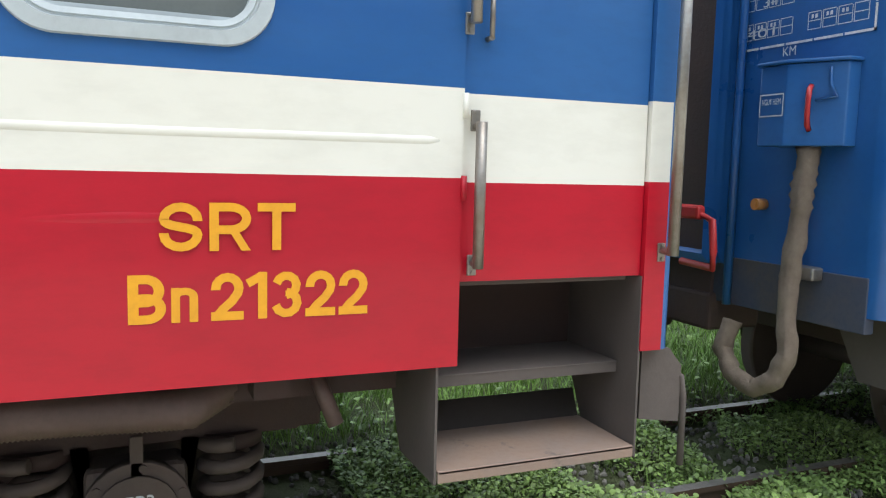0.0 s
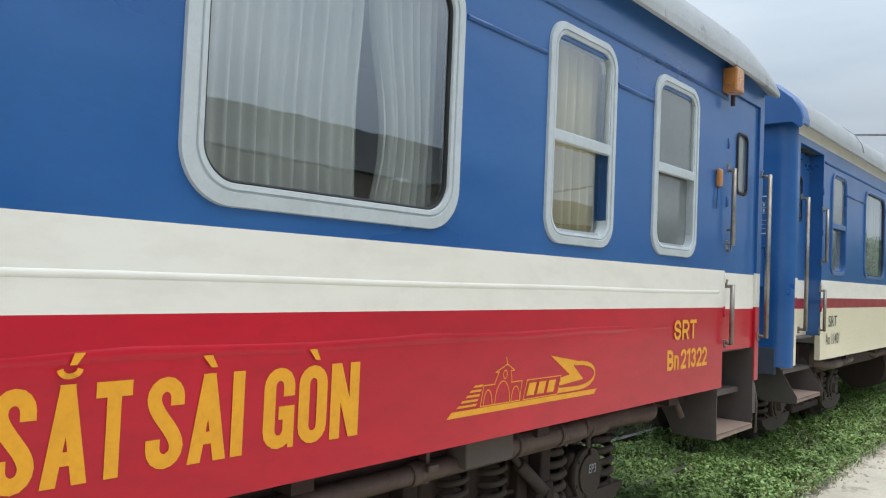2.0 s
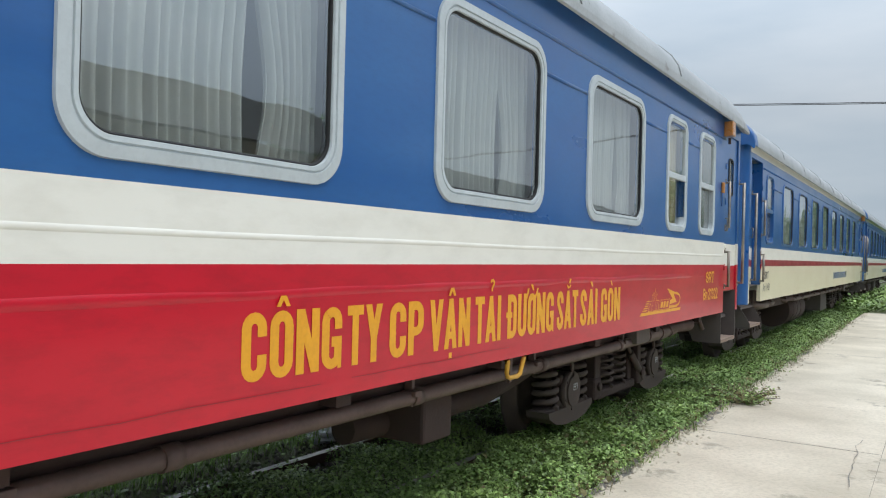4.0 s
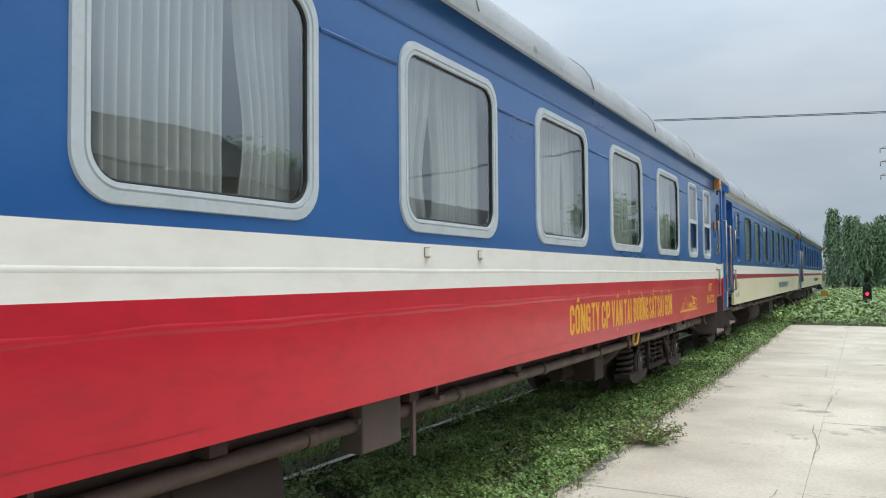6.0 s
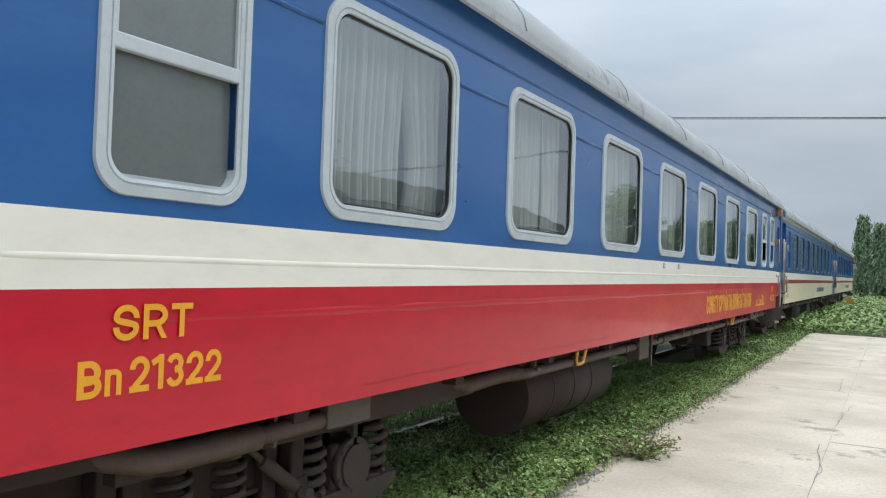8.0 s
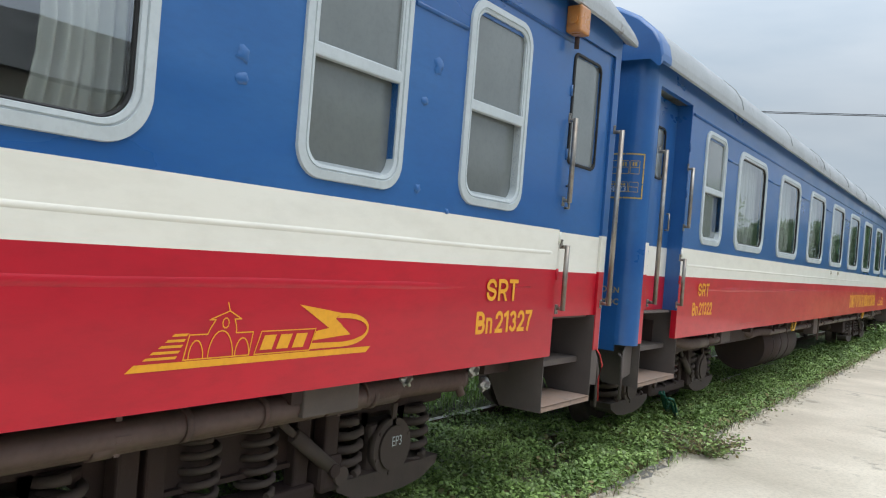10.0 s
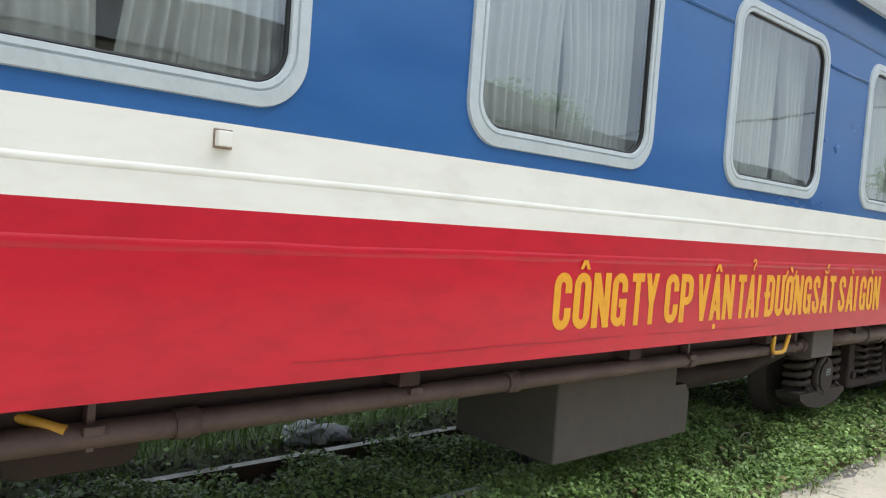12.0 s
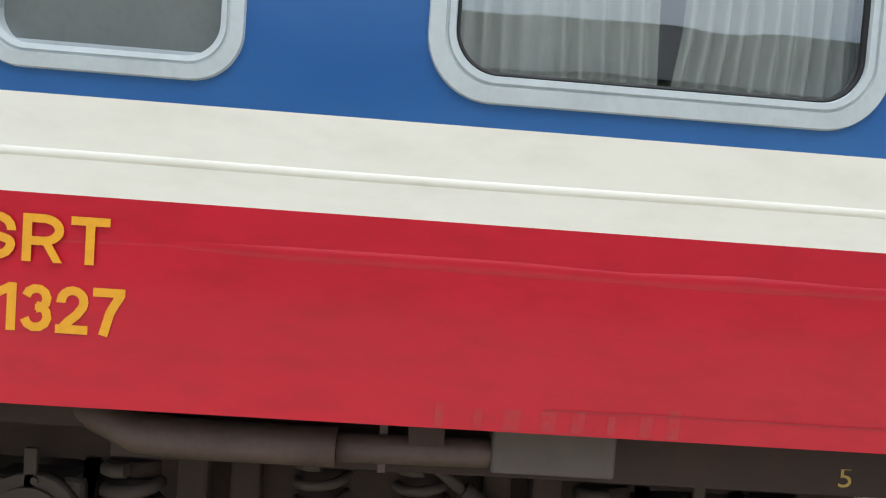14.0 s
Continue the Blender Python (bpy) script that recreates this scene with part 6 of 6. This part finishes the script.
def mast_tree(x, y, high, wide, seed):
    """A weeping mast tree: a straight trunk, short limbs, and hanging sprays of long leaves."""
    r = random.Random(seed)
    tr = thing("mast_tree", "tall weeping mast tree with drooping dark green leaves", "tree", "row of trees")
    tr.matrix_basis = Matrix.Translation((x, y, 0))
    bm = tube(bmesh.new(), [(0, 0, 0), (0.03, 0, high * 0.3), (-0.03, 0.02, high * 0.65), (0, 0, high * 0.97)], lambda u: 0.16 * (1 - u) + 0.025, 8)
    for i in range(14):
        z, a = high * (0.15 + 0.75 * i / 14), r.uniform(0, 6.28)
        tube(bm, [(0, 0, z), (math.cos(a) * wide * 0.5, math.sin(a) * wide * 0.5, z - 0.2), (math.cos(a) * wide * 0.8, math.sin(a) * wide * 0.8, z - 0.9)], lambda u: 0.03 * (1 - u) + 0.006, 5)
    part("trunk", bm, BARK, tr)
    vs, fs = [], []
    for i in range(520):
        u = r.random() ** 0.85
        z = high * (0.10 + 0.90 * u)
        rad = wide * (0.35 + 0.65 * math.sin(math.pi * min(1, 0.12 + 0.9 * (1 - u)) * 0.62)) * r.uniform(0.45, 1.08)
        a = r.uniform(0, 6.28)
        cx, cy = math.cos(a) * rad, math.sin(a) * rad
        for k in range(9):
            l = r.uniform(0.22, 0.42)
            p = Vector((cx + r.gauss(0, 0.10), cy + r.gauss(0, 0.10), z - 0.11 * k + r.gauss(0, 0.05)))
            d = Vector((math.cos(a) * 0.35 + r.gauss(0, 0.3), math.sin(a) * 0.35 + r.gauss(0, 0.3), -1)).normalized() * l
            s = Vector((-math.sin(a) + r.gauss(0, 0.5), math.cos(a) + r.gauss(0, 0.5), 0)).normalized() * l * 0.2
            n = len(vs)
            vs += [tuple(p), tuple(p + d * 0.45 + s), tuple(p + d), tuple(p + d * 0.45 - s)]
            fs.append((n, n + 1, n + 2, n + 3))
    part("crown", sheet("crown", vs, fs, TREELEAF), None, tr)
    return tr


def round_tree(x, y, high, spread, seed):
    r = random.Random(seed)
    tr = thing("broadleaf_tree", "dark green broad-leaved tree behind the sheds", "tree", "trees behind the sheds")
    tr.matrix_basis = Matrix.Translation((x, y, 0))
    bm = tube(bmesh.new(), [(0, 0, 0), (0.1, 0.05, high * 0.3), (0, 0, high * 0.75)], lambda u: 0.2 * (1 - u) + 0.04, 8)
    part("trunk", bm, BARK, tr)
    vs, fs = [], []
    for i in range(90):
        a, e, q = r.uniform(0, 6.28), r.uniform(-0.5, 1.4), r.uniform(0.4, 1.0)
        c = Vector((math.cos(a) * math.cos(e), math.sin(a) * math.cos(e), math.sin(e) * 0.8)) * spread * q + Vector((0, 0, high * 0.68))
        for k in range(34):
            p = c + Vector((r.gauss(0, 0.35), r.gauss(0, 0.35), r.gauss(0, 0.28)))
            d = Vector((r.gauss(0, 1), r.gauss(0, 1), r.gauss(-0.3, 0.7))).normalized() * r.uniform(0.15, 0.3)
            s = d.orthogonal().normalized() * d.length * 0.35
            n = len(vs)
            vs += [tuple(p), tuple(p + d * 0.5 + s), tuple(p + d), tuple(p + d * 0.5 - s)]
            fs.append((n, n + 1, n + 2, n + 3))
    part("crown", sheet("crown", vs, fs, TREELEAF), None, tr)


def shed(x, y0, y1, deep, eave, ridge, label):
    """A long low station shed across the platform, seen in the coach windows."""
    sh = thing("station_shed", label, "building")
    bm = bmesh.new()
    box(bm, x, x + deep, y0, y1, 0, eave)
    part("wall", bm, PLASTER, sh)
    bm = bmesh.new()
    pts = [(x - 0.7, eave - 0.05), (x + deep / 2, ridge), (x + deep + 0.7, eave - 0.05)]
    for (a, b), (c, d) in zip(pts, pts[1:]):
        f = bm.faces.new([bm.verts.new(v) for v in ((a, y0 - 0.5, b), (c, y0 - 0.5, d), (c, y1 + 0.5, d), (a, y1 + 0.5, b))])
        bmesh.ops.solidify(bm, geom=[f], thickness=0.06)
    part("roof", bm, TIN, sh)
    y = y0 + 1.5
    while y < y1 - 1.5:
        part("window", box(bmesh.new(), x - 0.04, x + 0.02, y, y + 1.1, 1.0, 2.2), NAVYF, sh)
        y += 3.2


def signal(x, y):
    sg = thing("dwarf_signal", "black dwarf signal with a red light", "signal")
    sg.matrix_basis = Matrix.Translation((x, y, 0.12))
    bm = box(bmesh.new(), -0.3, 0.3, -0.2, 0.2, 0.0, 0.14, 0.02)
    part("base", bm, CONCRETE, sg, "whitewashed concrete base")
    bm = bmesh.new()
    o = outline(-0.19, 0.19, 0.14, 1.05, 0.18)
    a = [bm.verts.new((px, -0.04, pz)) for px, pz in o]
    b = [bm.verts.new((px, 0.06, pz)) for px, pz in o]
    bm.faces.new(a)
    bm.faces.new(b[::-1])
    for i in range(len(a)):
        bm.faces.new((a[i], b[i], b[(i + 1) % len(a)], a[(i + 1) % len(a)]))
    bmesh.ops.recalc_face_normals(bm, faces=bm.faces)
    body = part("head", bm, RUBBER, sg)
    for z, m in ((0.57, glow("red_signal_glass", (1.0, 0.03, 0.06), 2.5)), (0.82, RUBBER)):
        lens = part("lens", rod(bmesh.new(), (0, -0.075, z), (0, -0.03, z), 0.075, 18), m, sg)
        hood = bmesh.new()
        tube(hood, [(0.1 * math.cos(radians(t)), -0.10, z + 0.1 * math.sin(radians(t))) for t in range(-10, 191, 20)], 0.012, 6)
        part("hood", hood, RUBBER, sg)


def pylon(x, y, high):
    py = thing("lattice_pylon", "far steel lattice power pylon", "pylon")
    py.matrix_basis = Matrix.Translation((x, y, 0))
    bm = bmesh.new()
    w = lambda u: 2.2 * (1 - u) + 0.35
    n = 14
    for i in range(n):
        u, v = i / n, (i + 1) / n
        for sx, sy, tx, ty in ((-1, -1, 1, -1), (1, -1, 1, 1), (1, 1, -1, 1), (-1, 1, -1, -1)):
            a, b = w(u), w(v)
            rod(bm, (sx * a, sy * a, u * high), (sx * b, sy * b, v * high), 0.09, 4)
            rod(bm, (sx * a, sy * a, u * high), (tx * b, ty * b, v * high), 0.05, 4)
    part("mast", bm, STEEL, py)
    bm = bmesh.new()
    for z in (0.78, 0.88, 0.98):
        rod(bm, (-3.2, 0, z * high), (3.2, 0, z * high), 0.08, 4)
        for s in (-1, 1):
            rod(bm, (s * 3.2, 0, z * high), (0, 0, z * high + 0.9), 0.05, 4)
            rod(bm, (s * 3.1, 0, z * high), (s * 3.1, 0, z * high - 0.9), 0.1, 5)
    part("crossarm", bm, STEEL, py)


ground()
for x in (-0.9, -1.9):
    rail(x, -60, 110)
for x in (5.2, 6.2):
    rail(x, 38, 110, -2.0)
ballast()
platform()
weeds()
sprigs()
shrub(0.40, 6.55, 0.19, 4, 60, 0.40)
shrub(0.24, 6.75, 0.15, 14, 40, 0.30, "half-dry weed sprawling over the platform edge")
shrub(0.16, 9.4, 0.12, 15, 20, 0.25, "green weed against the platform edge")
shrub(0.20, 6.35, 0.10, 5, 18, 0.26, "half-dry weed against the platform edge")
shrub(0.10, 3.6, 0.08, 6, 12, 0.22, "dry brown weed against the platform edge")
bm = tube(bmesh.new(), [(-0.69, 5.95, 0.07), (-0.68, 5.97, 0.12), (-0.66, 6.0, 0.155), (-0.63, 6.02, 0.165), (-0.61, 6.02, 0.15)], 0.006, 5)
tagged(new("straw_curl", mesh_of("straw_curl", bm, STRAW)), "pale dry curl of straw among weeds", "straw")
for x, y, s, sd in ((-2.3, 3.07, 0.15, 1), (-2.22, 3.25, 0.12, 2)):
    bm = bmesh.new()
    bmesh.ops.create_icosphere(bm, subdivisions=3, radius=s)
    for v in bm.verts:
        v.co *= 1 + 0.5 * noise.noise(v.co * 14 + Vector((sd * 5, 0, 0)))
        v.co.z *= 0.5
    ob = new("plastic_bag", mesh_of("plastic_bag", bm, PLASTIC))
    ob.matrix_basis = Matrix.Translation((x, y, 0.12))
    tagged(ob, "crumpled white plastic bag lying by the rail", "litter")
signal(2.25, 42.0)
bm = box(bmesh.new(), -0.18, 0.18, -0.01, 0.01, 0.32, 0.6, 0.004)
board = thing("track_board", "small yellow board on a short post", "sign")
board.matrix_basis = Matrix.Translation((0.25, 46, 0.15))
part("plate", bm, SAFETY, board)
part("post", rod(bmesh.new(), (0, 0.03, 0), (0, 0.03, 0.4), 0.025, 8), STEEL, board)
r = random.Random(12)
mast_tree(-0.6, 90, 8.7, 0.85, 30)
for i in range(17):
    mast_tree(1.3 + 1.25 * i + r.uniform(-0.25, 0.25), 84 + r.uniform(-2.5, 2.5) - 0.6 * i, r.uniform(6.0, 8.2), r.uniform(1.2, 1.6), i)
fence = thing("concrete_fence", "grey concrete fence below the trees", "fence")
for i in range(16):
    part("panel", box(bmesh.new(), 0.6 + 2.0 * i, 2.52 + 2.0 * i, 83.95 - 0.6 * i, 84.05 - 0.6 * i, 0, 1.7, 0.01), CONC_DARK, fence)
    part("post", box(bmesh.new(), 0.44 + 2.0 * i, 0.58 + 2.0 * i, 83.9 - 0.6 * i, 84.1 - 0.6 * i, 0, 1.9, 0.01), CONC_DARK, fence)
pylon(9.0, 190, 29)
shed(12.5, -9, 18, 9, 4.3, 6.6, "long low station shed with a tin roof")
shed(14.5, 22, 44, 8, 4.0, 5.8, "smaller plastered shed with a tin roof")
for i, (x, y, h, s) in enumerate(((25, -4, 9, 2.6), (26, 10, 8, 2.4), (18, 20, 7.5, 2.0), (24, 30, 9, 2.6), (13, 50, 8, 2.2), (22, -18, 8, 2.5))):
    round_tree(x, y, h, s, i)
for k, (dz, sag) in enumerate(((0, 0.5), (0.12, 0.55))):
    bm = tube(bmesh.new(), [(-60 + 120 * i / 40, 48, 10.65 + dz - 0.066 * (-60 + 3 * i) - sag * math.sin(math.pi * i / 40) + 0.5) for i in range(41)], 0.022, 5)
    tagged(new("overhead_wire", mesh_of("overhead_wire", bm, RUBBER)), "thin overhead wire across the tracks", "wire", "overhead wires")


# ---- what moves ----
def motions():
    for (c, wheels), y in zip(TRAIN, HOME):
        x = c.matrix_basis.translation.x
        walk(c, [(t, pose(x, y + d, 0)) for t, d in ROLL])
        turn = [(0.1 * i, float(np.interp(0.1 * i, [t for t, _ in ROLL], [d for _, d in ROLL]))) for i in range(141)]
        for w in wheels:
            at = w.matrix_basis.translation.copy()
            walk(w, [(t, pose(at.x, at.y, at.z, -math.degrees(d / 0.42), 0, 0)) for t, d in turn])


motions()
